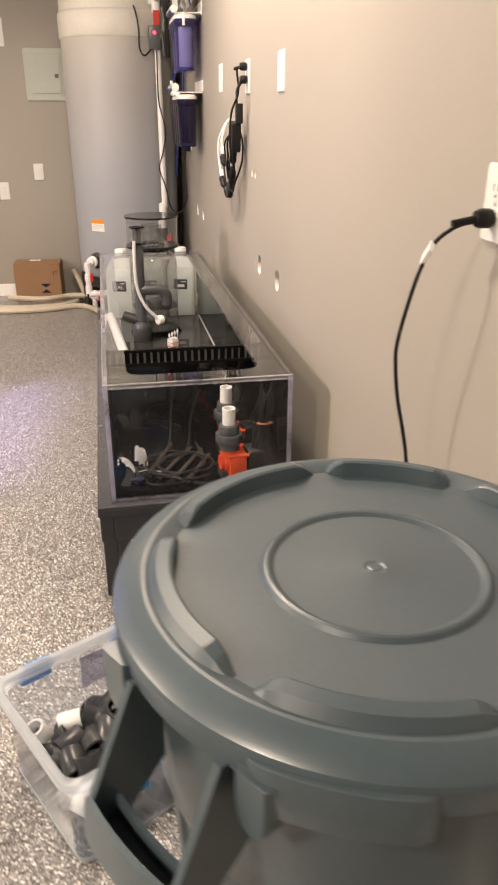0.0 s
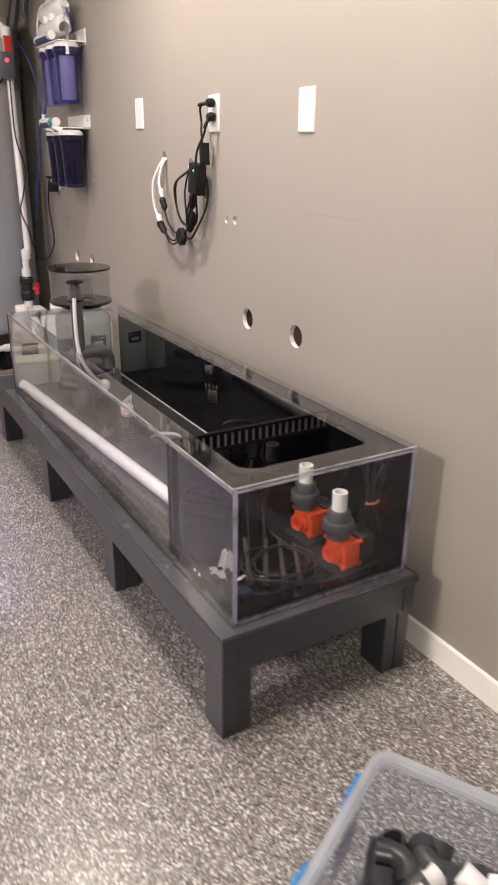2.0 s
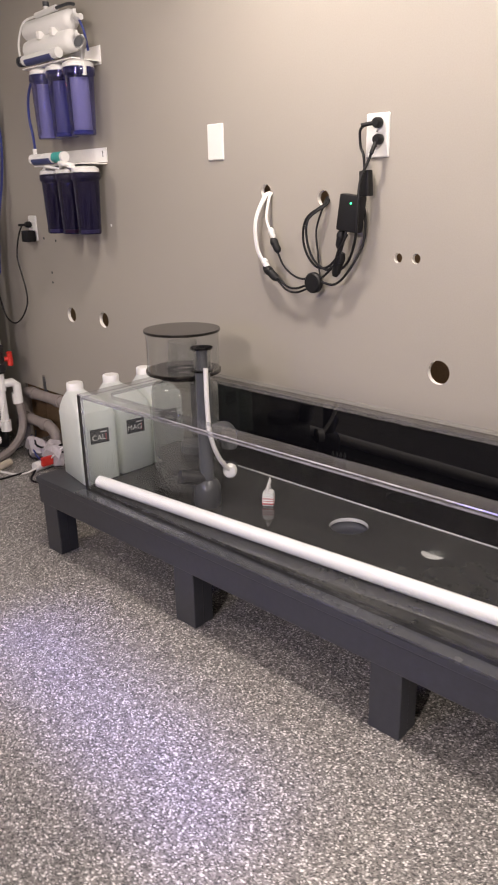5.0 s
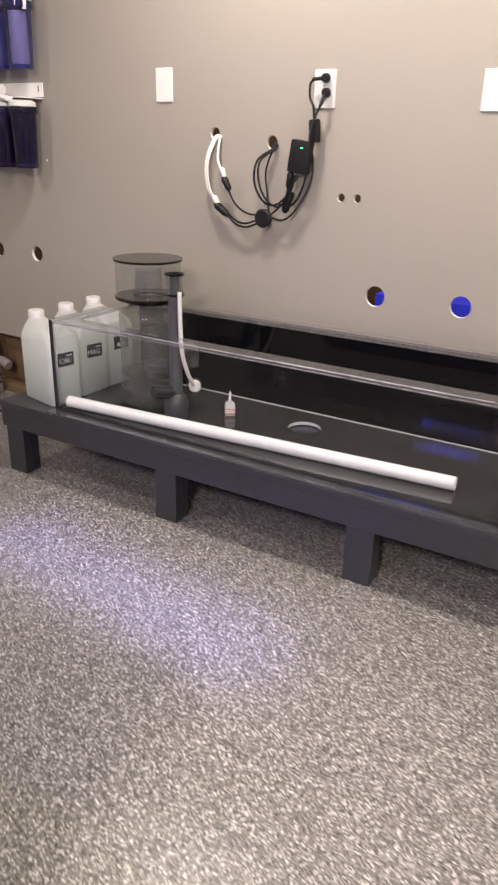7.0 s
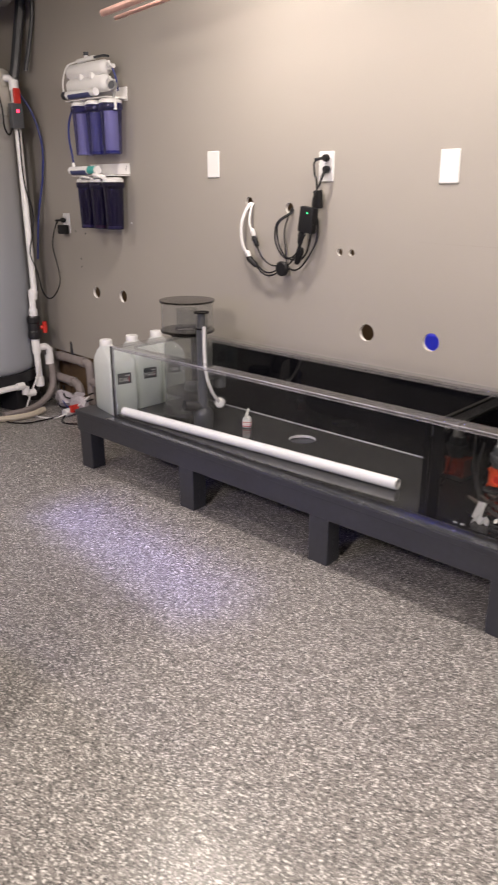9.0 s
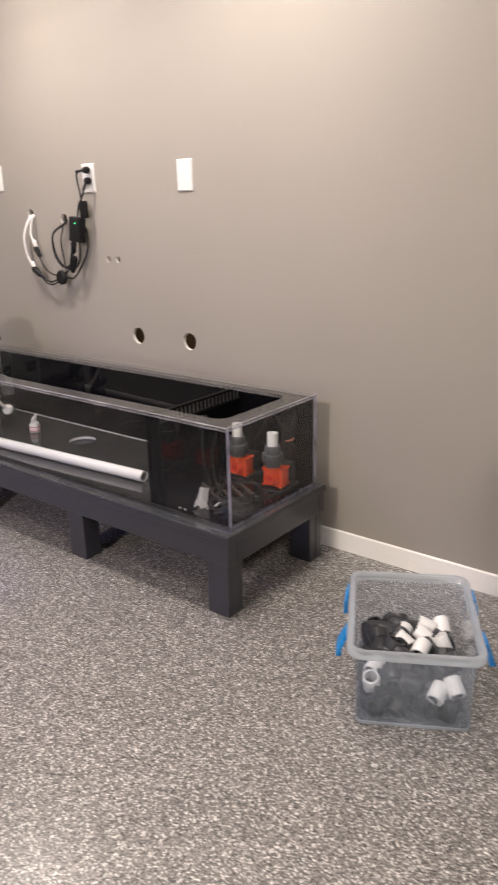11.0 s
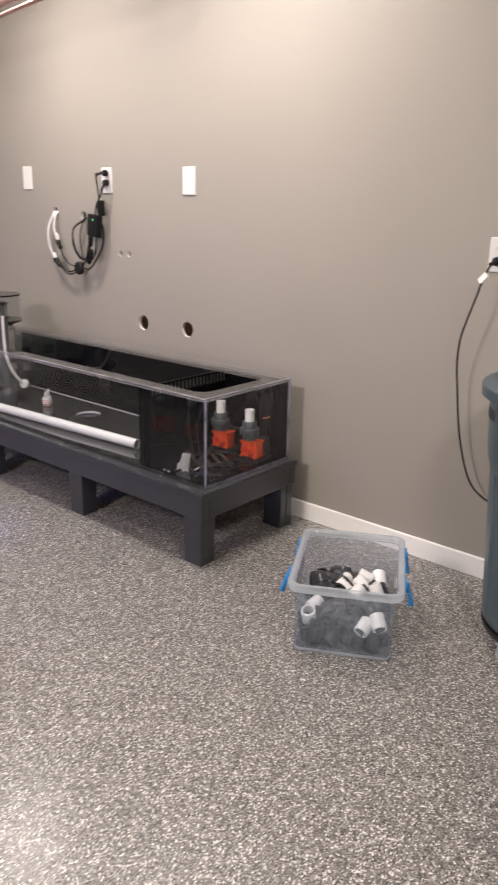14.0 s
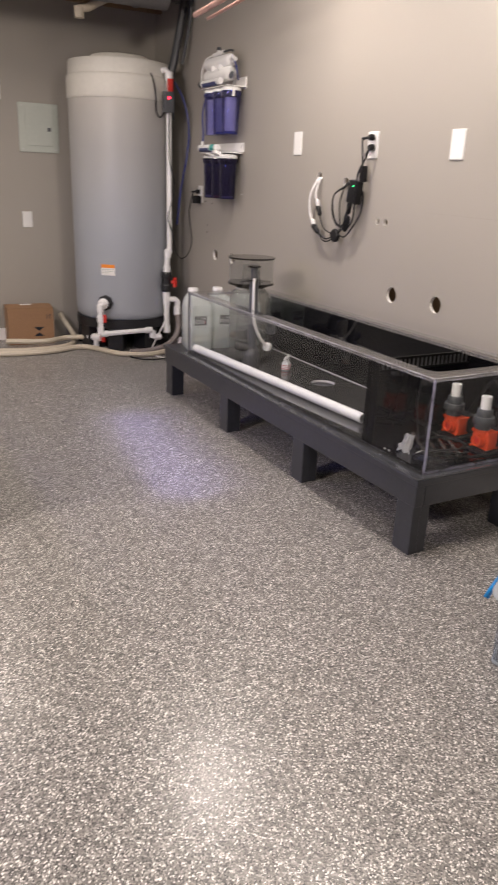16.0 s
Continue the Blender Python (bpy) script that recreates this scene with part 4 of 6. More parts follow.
def inline_connector(at, tilt, length, r, material, label):
    bm = lathe([(0.0, -length / 2), (r * 0.6, -length / 2), (r, -length / 3), (r, length * 0.1), (r * 1.12, length * 0.12), (r * 1.12, length * 0.3), (r * 0.7, length / 2), (0.0, length / 2)], 14, pose(0, 0, 0, tilt, 0, 0))
    ob = part("cable_connector", bm, material, smooth=True)
    ob.matrix_world = Matrix.Translation(at)
    return tagged(ob, label, "connector", "connectors in the cable cluster")


inline_connector(wc(208, 606), -32, 0.040, 0.0105, M_WHITECORD, "white in-line cable connector")
inline_connector(wc(238, 484), -24, 0.036, 0.0095, M_WHITECORD, "white in-line cable connector")
inline_connector(wc(232, 640), -55, 0.068, 0.0135, M_CORD, "black in-line cable connector")
inline_connector(wc(254, 530), -32, 0.052, 0.012, M_CORD, "black in-line cable connector")
inline_connector(wc(527, 500), 10, 0.055, 0.0125, M_CORD, "black in-line cable connector")
inline_connector(wc(526, 590, -0.035), 20, 0.075, 0.014, M_CORD, "black in-line cable connector")
tagged(part("cable_splitter", lathe([(0.0, -0.011), (0.028, -0.011), (0.033, -0.006), (0.033, 0.006), (0.028, 0.011), (0.0, 0.011)], 22, Matrix.Translation(wc(420, 665)) @ pose(0, 0, 0, 0, 90, 0)), M_CORD, smooth=True), "round black plastic cable splitter", "cable splitter")


def build_adapter():
    s = thing("power_adapter", wc(566, 408, -0.03), "black power adapter brick with a green light hanging on the wall", "power adapter")
    part("case", box((-0.018, -0.038, -0.053), (0.018, 0.038, 0.053), 0.007, pose(0, 0, 0, 8, 0, 0)), M_CORD, s, smooth=True)
    part("status_light", lathe([(0.0, 0.0012), (0.003, 0.001), (0.003, 0.0)], 10, pose(-0.0193, -0.012, 0.028, 0, -90, 0)), M_LEDGREEN, s, "green status light")
    s = thing("power_adapter", wc(612, 308, -0.024), "small black in-line power box hanging on the wall", "power adapter")
    part("case", box((-0.013, -0.016, -0.036), (0.013, 0.016, 0.036), 0.004, pose(0, 0, 0, -4, 0, 0)), M_CORD, s, smooth=True)


build_adapter()

# ---- things in and on the sump ----
FLOOR_Z = TZ0 + TT + 0.0005
CHAMBER_Z = FLOOR_Z + 0.004
tagged(part("pvc_pipe", tube([(-0.583, 4.455, FLOOR_Z + 0.0215), (-0.478, 3.035, FLOOR_Z + 0.0215)], 0.021, 24, 0, 0.018), M_PVC, smooth=True), "long white pvc pipe lying inside the sump", "pipe")


def build_vial():
    s = thing("test_bottle", (-0.313, 3.92, FLOOR_Z), "small test reagent bottle with red label in the sump", "bottle", rz=35)
    s.scale = (1.12, 1.12, 1.08)
    part("bottle_body", box((-0.016, -0.016, 0.0), (0.016, 0.016, 0.040), 0.003), M_JUG, s, "translucent bottle body")
    band = part("bottle_label", box((-0.0166, -0.0166, 0.004), (0.0166, 0.0166, 0.032), 0.003), M_PAPER, s, "white paper label")
    for z, h in ((0.005, 0.007), (0.015, 0.004), (0.023, 0.003)):
        part("label_stripe", box((-0.0170, -0.0170, z), (0.0170, 0.0170, z + h), 0.003), M_LABELRED, band, "red printed stripe")
    part("peg_tray", box((-0.014, -0.010, 0.0395), (0.016, 0.010, 0.0435), 0.001), M_PLATE, s, "white tray")
    turn = pose(0, 0, 0, 0, 0, -35)
    for i in range(4):
        foot = turn @ Vector((-0.014 + 0.0115 * i, -0.008 + 0.007 * i, 0.0))
        z = 0.043 + 0.0035 * i
        bm = lathe([(0.0, 0.043), (0.0022, 0.043), (0.0022, z + 0.006), (0.0046, z + 0.007), (0.0046, z + 0.013), (0.0026, z + 0.017), (0.0018, z + 0.022), (0.0, z + 0.022)], 12, Matrix.Translation(foot))
        part("dropper_tip", bm, M_PLATE, s, "white ribbed dropper tip", True)


build_vial()


def build_skimmer():
    s = thing("protein_skimmer", (-0.365, 4.240, FLOOR_Z), "cylindrical acrylic protein skimmer with a dark collection cup lid", "protein skimmer")
    part("base_ring", lathe([(0.105, 0.008), (0.117, 0.008), (0.117, 0.018), (0.105, 0.018)], 48, None, True), M_SMOKE, s, "dark ring at the foot of the tube", True)
    part("base_plate", lathe([(0.0, 0.0), (0.124, 0.0), (0.124, 0.008), (0.0, 0.008)], 48), M_SMOKE, s, "dark smoky base plate", True)
    part("reaction_tube", lathe([(0.111, 0.008), (0.111, 0.335), (0.107, 0.352), (0.095, 0.366), (0.074, 0.375), (0.066, 0.384)], 48), M_TUBE, s, "clear acrylic reaction tube", True)
    part("bubble_plate", lathe([(0.0, 0.12), (0.108, 0.12), (0.108, 0.125), (0.0, 0.125)], 40), M_SMOKE, s, "dark bubble plate", True)
    part("collar", lathe([(0.058, 0.384), (0.084, 0.384), (0.084, 0.392), (0.058, 0.392)], 48, None, True), M_SMOKE, s, "dark locking collar", True)
    part("cup_floor", lathe([(0.058, 0.399), (0.122, 0.399), (0.123, 0.404), (0.122, 0.409), (0.058, 0.409)], 56, None, True), M_SMOKE, s, "dark smoky cup flange", True)
    part("collection_cup", lathe([(0.118, 0.409), (0.118, 0.532)], 56), M_CUP, s, "clear collection cup", True)
    part("riser_neck", lathe([(0.052, 0.409), (0.046, 0.50)], 36), M_CUP, s, "clear riser neck", True)
    part("cup_lid", lathe([(0.0, 0.532), (0.123, 0.532), (0.124, 0.536), (0.123, 0.540), (0.0, 0.541)], 56), M_SMOKE, s, "dark smoky round lid", True)
    # standpipe with an overflow cup, and the elbow that joins it to the tube
    px, py = -0.075, -0.172
    pipe = part("standpipe", tube([(px, py, 0.02), (px, py, 0.445)], 0.0225, 20, 0), M_PIPEGREY, s, "dark grey standpipe", True)
    part("gate_cup", lathe([(0.029, 0.445), (0.029, 0.510)], 24, Matrix.Translation((px, py, 0))), M_CUP, pipe, "clear valve cup", True)
    for z in (0.440, 0.508):
        part("gate_ring", lathe([(0.012, z), (0.034, z), (0.034, z + 0.005), (0.012, z + 0.005)], 24, Matrix.Translation((px, py, 0)), True), M_BLACK, pipe, smooth=True)
    part("gate_stem", tube([(px, py, 0.44), (px, py, 0.505)], 0.017, 14, 0), M_PIPEGREY, pipe, smooth=True)
    part("pipe_elbow", tube([(px + 0.005, py, 0.232), (px + 0.050, py + 0.002, 0.236), (px + 0.088, py + 0.006, 0.232), (px + 0.112, py + 0.012, 0.214), (px + 0.120, py + 0.016, 0.188), (px + 0.121, py + 0.018, 0.160)], 0.0255, 18, 6), M_PIPEGREY, s, "dark grey bent outlet pipe", True)
    part("impeller_housing", lathe([(0.0, 0.118), (0.050, 0.118), (0.053, 0.122), (0.053, 0.150), (0.048, 0.155), (0.0, 0.156)], 32, Matrix.Translation((0.022, -0.020, 0))), M_PIPEGREY, s, "grey impeller housing inside the tube", True)
    part("pump_body", lathe([(0.0, 0.0), (0.042, 0.0), (0.044, 0.02), (0.044, 0.06), (0.036, 0.080), (0.026, 0.090), (0.0, 0.090)], 28, Matrix.Translation((px, py, 0.0))), M_PVCGREY, s, "grey pump housing", True)
    part("pump_motor", tube([(px - 0.005, py + 0.005, 0.090), (px - 0.078, py + 0.040, 0.108)], 0.023, 18, 0), M_BLACKPL, s, "black pump motor", True)
    hose = part("drain_hose", tube([(px - 0.016, py - 0.032, 0.455), (px - 0.020, py - 0.036, 0.36), (px - 0.014, py - 0.038, 0.25), (px + 0.020, py - 0.036, 0.165), (px + 0.072, py - 0.026, 0.105)], 0.0075, 10, 8), M_WHITECORD, s, "cloudy white hose", True)
    part("knob_ring", lathe([(0.0, -0.014), (0.026, -0.014), (0.028, -0.010), (0.026, -0.006), (0.0, -0.006)], 24, Matrix.Translation((px + 0.085, py - 0.020, 0.098)) @ pose(0, 0, 0, 90, 0, -50)), M_BLACKPL, hose, "black ring behind the knob", True)
    part("knob", lathe([(0.0, 0.020), (0.018, 0.019), (0.022, 0.014), (0.022, -0.010), (0.0, -0.012)], 24, Matrix.Translation((px + 0.085, py - 0.020, 0.098)) @ pose(0, 0, 0, 90, 0, -50)), M_PLATE, hose, "white round knob", True)


build_skimmer()


def text_mesh(body, size, m, material, parent, extrude=0.0006):
    cu = bpy.data.curves.new("text", "FONT")
    cu.body, cu.size, cu.align_x, cu.align_y, cu.extrude = body, size, "CENTER", "CENTER", extrude
    tmp = bpy.data.objects.new("text", cu)
    scene.collection.objects.link(tmp)
    me = bpy.data.meshes.new_from_object(tmp.evaluated_get(bpy.context.evaluated_depsgraph_get()))
    bpy.data.objects.remove(tmp)
    me.materials.clear()
    me.materials.append(material)
    me.transform(m)
    ob = new("lettering", me)
    ob.parent = parent
    return ob


def build_jug(x, word):
    s = thing("dosing_jug", (x, 4.612, ST), "milky plastic jug with a white cap and dark label", "jug", "jugs on the stand", rz=-11)
    bm = bmesh.new()
    hx, hy = 0.070, 0.098
    def ring(wx, wy, r, dy=0.0):
        return [(x - dy / 6, y + dy) for x, y in rounded_rect(wx, wy, r)]
    rows = loft(bm, [(ring(hx - 0.006, hy - 0.006, 0.016), 0.0), (ring(hx, hy, 0.02), 0.008), (ring(hx, hy, 0.02), 0.238), (ring(hx - 0.004, hy - 0.006, 0.022, 0.002), 0.262),
                     (ring(hx - 0.016, hy - 0.034, 0.026, 0.022), 0.290), (ring(0.034, 0.036, 0.0335, 0.057), 0.306), (ring(0.026, 0.026, 0.0255, 0.060), 0.318)])
    bm.faces.new(rows[0])
    bm.faces.new(rows[-1])
    body = part("jug_body", bm, M_JUG, s, smooth=True)
    bm = bmesh.new()
    rows = loft(bm, [(rounded_rect(hx - 0.008, hy - 0.008, 0.016), 0.003), (rounded_rect(hx - 0.003, hy - 0.003, 0.018), 0.012), (rounded_rect(hx - 0.003, hy - 0.003, 0.018), 0.226)])
    bm.faces.new(rows[0])
    bm.faces.new(rows[-1])
    part("liquid", bm, M_LIQUID, s, "pale cloudy liquid")
    part("cap", lathe([(0.0, 0.308), (0.029, 0.308), (0.030, 0.311), (0.030, 0.335), (0.027, 0.339), (0.0, 0.339)], 28, Matrix.Translation((-0.010, 0.060, 0))), M_PLATE, s, "white screw cap", True)
    part("label_plate", box((-0.035, -hy - 0.0012, 0.150), (0.035, -hy - 0.0002, 0.202)), M_INK, body, "dark printed label")
    part("label_mark", box((0.004, -hy - 0.0017, 0.188), (0.028, -hy - 0.0013, 0.192)), M_PAPER, body, "white printed bar")
    if word:
        text_mesh(word, 0.027, pose(-0.004, -hy - 0.0016, 0.170, 90, 0, 0), M_PAPER, body)
        part("label_mark", box((0.022, -hy - 0.0017, 0.158), (0.025, -hy - 0.0013, 0.182)), M_LABELRED, body, "red printed bar")
    else:
        part("label_mark", box((-0.020, -hy - 0.0017, 0.162), (0.020, -hy - 0.0013, 0.176)), M_PAPER, body, "white printed bar")


for x, word in ((-0.508, "CAL"), (-0.351, "MAG"), (-0.194, "")):
    build_jug(x, word)


def build_pump(x, y, turn):
    s = thing("return_pump", (x, y, CHAMBER_Z), "orange and black return pump with a white pipe stub", "pump", "return pumps", rz=turn)
    part("base_plate", box((-0.026, -0.046, 0.0), (0.101, 0.046, 0.008), 0.002), M_BLACKPL, s, "black base plate")
    v = bmesh.new()
    add_box(v, (-0.007, -0.040, 0.010), (0.046, 0.040, 0.086), 0.015)
    add_lathe(v, [(0.026, 0.070), (0.026, 0.100), (0.0, 0.100)], 24)
    add_lathe(v, [(0.0, -0.033), (0.027, -0.033), (0.030, -0.028), (0.030, -0.018), (0.0, -0.018)], 24, pose(0.016, 0, 0.048, 0, 90, 0))
    for dy in (-0.034, 0.034):
        for dz in (0.018, 0.078):
            add_lathe(v, [(0.0, -0.027), (0.0055, -0.027), (0.0055, 0.034), (0.0, 0.034)], 10, pose(0.016, dy, dz, 0, 90, 0))
    volute = part("volute", v, M_ORANGE, s, "bright orange pump head", True)
    part("inlet", tube([(-0.014, 0, 0.048), (-0.028, 0, 0.048)], 0.0220, 22, 0, 0.015), M_ORANGE, volute, smooth=True)
    # red disc: the shade inside the orange inlet, put into its colour
    part("inlet_bore", lathe([(0.0, 0.0), (0.015, 0.0)], 18, pose(-0.021, 0, 0.048, 0, 90, 0)), M_RED, volute, "inlet bore, its orange deepened to red as shade")
    part("motor", box((0.047, -0.036, 0.012), (0.096, 0.036, 0.086), 0.01), M_BLACKPL, s, "black motor block", True)
    part("union", lathe([(0.0, 0.090), (0.029, 0.090), (0.029, 0.110), (0.0372, 0.1105), (0.0385, 0.113), (0.0385, 0.134), (0.0372, 0.137), (0.0285, 0.1375), (0.0280, 0.162), (0.0262, 0.165), (0.0, 0.165)], 32), M_UNION, s, "dark grey pipe union", True)
    part("pipe_stub", tube([(0, 0, 0.160), (0, 0, 0.212)], 0.0185, 22, 0, 0.0145), M_PVC, s, "white pvc pipe stub", True)
    return s


build_pump(-0.274, 2.592, 4)
build_pump(-0.254, 2.766, 4)
for name, pts, r in (("pump_cord", [(-0.19, 2.63, 0.37), (-0.17, 2.60, 0.43), (-0.18, 2.585, 0.49), (-0.20, 2.60, 0.45), (-0.21, 2.59, 0.36), (-0.26, 2.56, 0.315), (-0.36, 2.565, 0.309), (-0.46, 2.62, 0.309), (-0.53, 2.70, 0.309)], 0.0035),
                     ("pump_cord", [(-0.19, 2.77, 0.37), (-0.17, 2.74, 0.45), (-0.16, 2.70, 0.52), (-0.17, 2.66, 0.55), (-0.15, 2.64, 0.50), (-0.17, 2.62, 0.42)], 0.0035),
                     ("pump_cord", [(-0.17, 2.60, 0.46), (-0.15, 2.58, 0.53), (-0.16, 2.575, 0.57), (-0.18, 2.58, 0.52), (-0.19, 2.59, 0.42), (-0.23, 2.56, 0.33), (-0.33, 2.555, 0.309), (-0.43, 2.60, 0.309), (-0.50, 2.66, 0.31)], 0.0035),
                     ("pump_cord", [(-0.33, 2.80, 0.50), (-0.36, 2.80, 0.42), (-0.37, 2.78, 0.34), (-0.40, 2.74, 0.310), (-0.47, 2.70, 0.309), (-0.42, 2.64, 0.309), (-0.33, 2.68, 0.31), (-0.35, 2.78, 0.34)], 0.0035),
                     ("pump_cord", [(-0.40, 2.80, 0.55), (-0.42, 2.79, 0.45), (-0.43, 2.76, 0.36), (-0.46, 2.72, 0.32), (-0.53, 2.66, 0.310), (-0.50, 2.58, 0.309), (-0.40, 2.575, 0.310)], 0.003)):
    cord(name, pts, r, M_CORD, "black pump cord coiled on the sump floor", "cord")
for k, (cx, cy, r) in enumerate(((-0.400, 2.632, 0.090), (-0.396, 2.640, 0.078), (-0.425, 2.640, 0.086))):
    loop = [(cx + r * math.cos(radians(a + 40 * k)), cy + (r - 0.008) * math.sin(radians(a + 40 * k)), 0.3335 + 0.005 * k + 0.004 * math.sin(radians(2 * a))) for a in range(0, 340, 20)]
    cord("pump_cord", loop, 0.0027, M_CORD, "black pump cord coiled on top of the heater probes", "cord")
for k in range(6):
    a = 6.283185 * k / 6
    dx, dy = 0.012 * math.cos(a), 0.010 * math.sin(a)
    top = 0.53 + 0.03 * (k % 3)
    cord("pump_cord", [(-0.172 + 3.2 * dx, 2.592 + 2.4 * dy, 0.385), (-0.172 + 1.6 * dx, 2.592 + 1.4 * dy, 0.43), (-0.172 + 0.7 * dx, 2.592 + 0.7 * dy, 0.468), (-0.172 + 1.5 * dx, 2.592 + 1.5 * dy, 0.50), (-0.165 + 2.0 * dx, 2.60 + 1.6 * dy, top)], 0.0032, M_CORD, "black pump cord bundled with a twist tie", "cord")
tagged(part("twist_tie", tube([(-0.150, 2.592, 0.468), (-0.172, 2.580, 0.470), (-0.192, 2.592, 0.468), (-0.172, 2.606, 0.466), (-0.150, 2.592, 0.468)], 0.0028, 8, 4), M_TIE, smooth=True), "orange twist tie round a cord bundle", "twist tie")
for y in (2.728, 2.752):
    tagged(part("plastic_clip", box((-0.006, -0.002, 0.0), (0.006, 0.002, 0.003), 0.0008, pose(-0.588, y, CHAMBER_Z, 0, 0, 70)), M_PLATE), "small white plastic clip on the sump floor", "clip", "clips")
for k, (x0, y0, x1, y1) in enumerate(((-0.475, 2.60, -0.365, 2.78), (-0.440, 2.57, -0.335, 2.76), (-0.400, 2.56, -0.315, 2.72), (-0.505, 2.62, -0.425, 2.79))):
    bm = tube([(x0, y0, CHAMBER_Z + 0.012), (x1, y1, CHAMBER_Z + 0.014 + 0.012 * (k == 3))], 0.0072, 14, 0)
    ob = tagged(part("heater_probe", bm, M_PROBE, smooth=True), "dark glass heater probe lying on the sump floor", "heater", "heater probes")
    part("probe_cap", tube([(x0, y0, CHAMBER_Z + 0.012), (x0 + (x1 - x0) * 0.12, y0 + (y1 - y0) * 0.12, CHAMBER_Z + 0.0125)], 0.0084, 14, 0), M_BLACKPL, ob, "black end cap", True)


def crumple(name, at, size, material, label, category, seed, fine=3):
    """A creased bag: a dented, pinched ball of film."""
    bm = bmesh.new()
    bmesh.ops.create_icosphere(bm, subdivisions=fine, radius=1)
    for v in bm.verts:
        k = 1 + 0.42 * noise.noise(v.co * 1.5 + Vector((seed, 0, 0))) + 0.30 * noise.noise(v.co * 3.3 + Vector((0, seed, 0)))
        v.co = Vector((v.co.x * size[0] * k, v.co.y * size[1] * k, max(-size[2] * 0.9, v.co.z * size[2] * k)))
    ob = part(name, bm, material)
    ob.matrix_world = Matrix.Translation(at)
    return tagged(ob, label, category)


def pleated_wrapper(at, m, width, height, folds, seed, label):
    """A creased sheet of silvery film, folded in uneven pleats along its width."""
    r = random.Random(seed)
    bm = bmesh.new()
    rows = []
    for j in range(4):
        v = j / 3
        rows.append([bm.verts.new(((i / folds - 0.5) * width * (1 - 0.25 * v), (0.006 if i % 2 else -0.006) + r.uniform(-0.003, 0.003) + 0.003 * math.sin(3 * v), v * height + r.uniform(-0.004, 0.004))) for i in range(folds + 1)])
    for p, q in zip(rows, rows[1:]):
        for i in range(folds):
            bm.faces.new((p[i], p[i + 1], q[i + 1], q[i]))
    bmesh.ops.solidify(bm, geom=bm.faces[:], thickness=0.0006)
    bmesh.ops.transform(bm, matrix=Matrix.Translation(at) @ m, verts=bm.verts)
    return tagged(part("foil_wrapper", bm, M_FOIL), label, "wrapper")


pleated_wrapper((-0.548, 2.690, CHAMBER_Z + 0.003), pose(0, 0, 0, 40, 12, -62), 0.052, 0.050, 4, 3, "creased silvery plastic wrapper standing on the sump floor")
pleated_wrapper((-0.520, 2.715, CHAMBER_Z + 0.004), pose(0, 0, 0, 14, 10, -44), 0.042, 0.062, 5, 8, "pleated white plastic wrapper standing on the sump floor")
crumple("parts_bag", (-0.535, 2.600, CHAMBER_Z + 0.009), (0.020, 0.019, 0.010), M_BAGBLUE, "crumpled dark blue parts bag on the sump floor", "bag", 7.7, 2)
tagged(part("paper_tag", box((-0.016, -0.0008, -0.006), (0.016, 0.0008, 0.006), 0, pose(-0.515, 2.650, CHAMBER_Z + 0.012, 60, 0, 20)), M_PAPER), "white paper tag lying on the sump floor", "tag")
tagged(part("paper_tag", box((-0.010, -0.0008, -0.006), (0.010, 0.0008, 0.006), 0, pose(-0.475, 2.625, CHAMBER_Z + 0.018, 60, 0, -20)), M_PAPER), "white paper tag lying on the sump floor", "tag")

# ---- reverse osmosis filters ----
def canister(parent, y, z0, z1, r, material, core, cap):
    """A tapered clear housing with its collar, the cartridge inside and the white head above."""
    at = Matrix.Translation((-0.088, y, 0))
    c = part("canister", lathe([(0.0, z0), (r * 0.76, z0), (r * 0.82, z0 + 0.006), (r * 0.94, z1 - 0.030), (r, z1 - 0.028), (r * 1.03, z1 - 0.024), (r * 1.03, z1 - 0.004), (r, z1), (0.0, z1)], 32, at), material, parent, "tinted clear canister", True)
    part("cartridge", lathe([(0.0, z0 + 0.018), (r * 0.56, z0 + 0.018), (r * 0.60, z0 + 0.022), (r * 0.60, z1 - 0.035), (0.0, z1 - 0.035)], 22, at), core, c, smooth=True)
    part("end_cap", lathe([(0.0, z0 + 0.004), (r * 0.66, z0 + 0.004), (r * 0.66, z0 + 0.017), (0.0, z0 + 0.017)], 22, at), cap, c, smooth=True)
    part("collar", lathe([(r * 1.035, z1 - 0.026), (r * 1.06, z1 - 0.022), (r * 1.06, z1 - 0.006), (r * 1.035, z1 - 0.002)], 32, at, True), material, c, smooth=True)
    part("canister_head", lathe([(0.0, z1 + 0.001), (r * 0.98, z1 + 0.001), (r * 0.98, z1 + 0.014), (r * 0.7, z1 + 0.024), (0.0, z1 + 0.026)], 28, at), M_PLATE, parent, "white canister head", True)


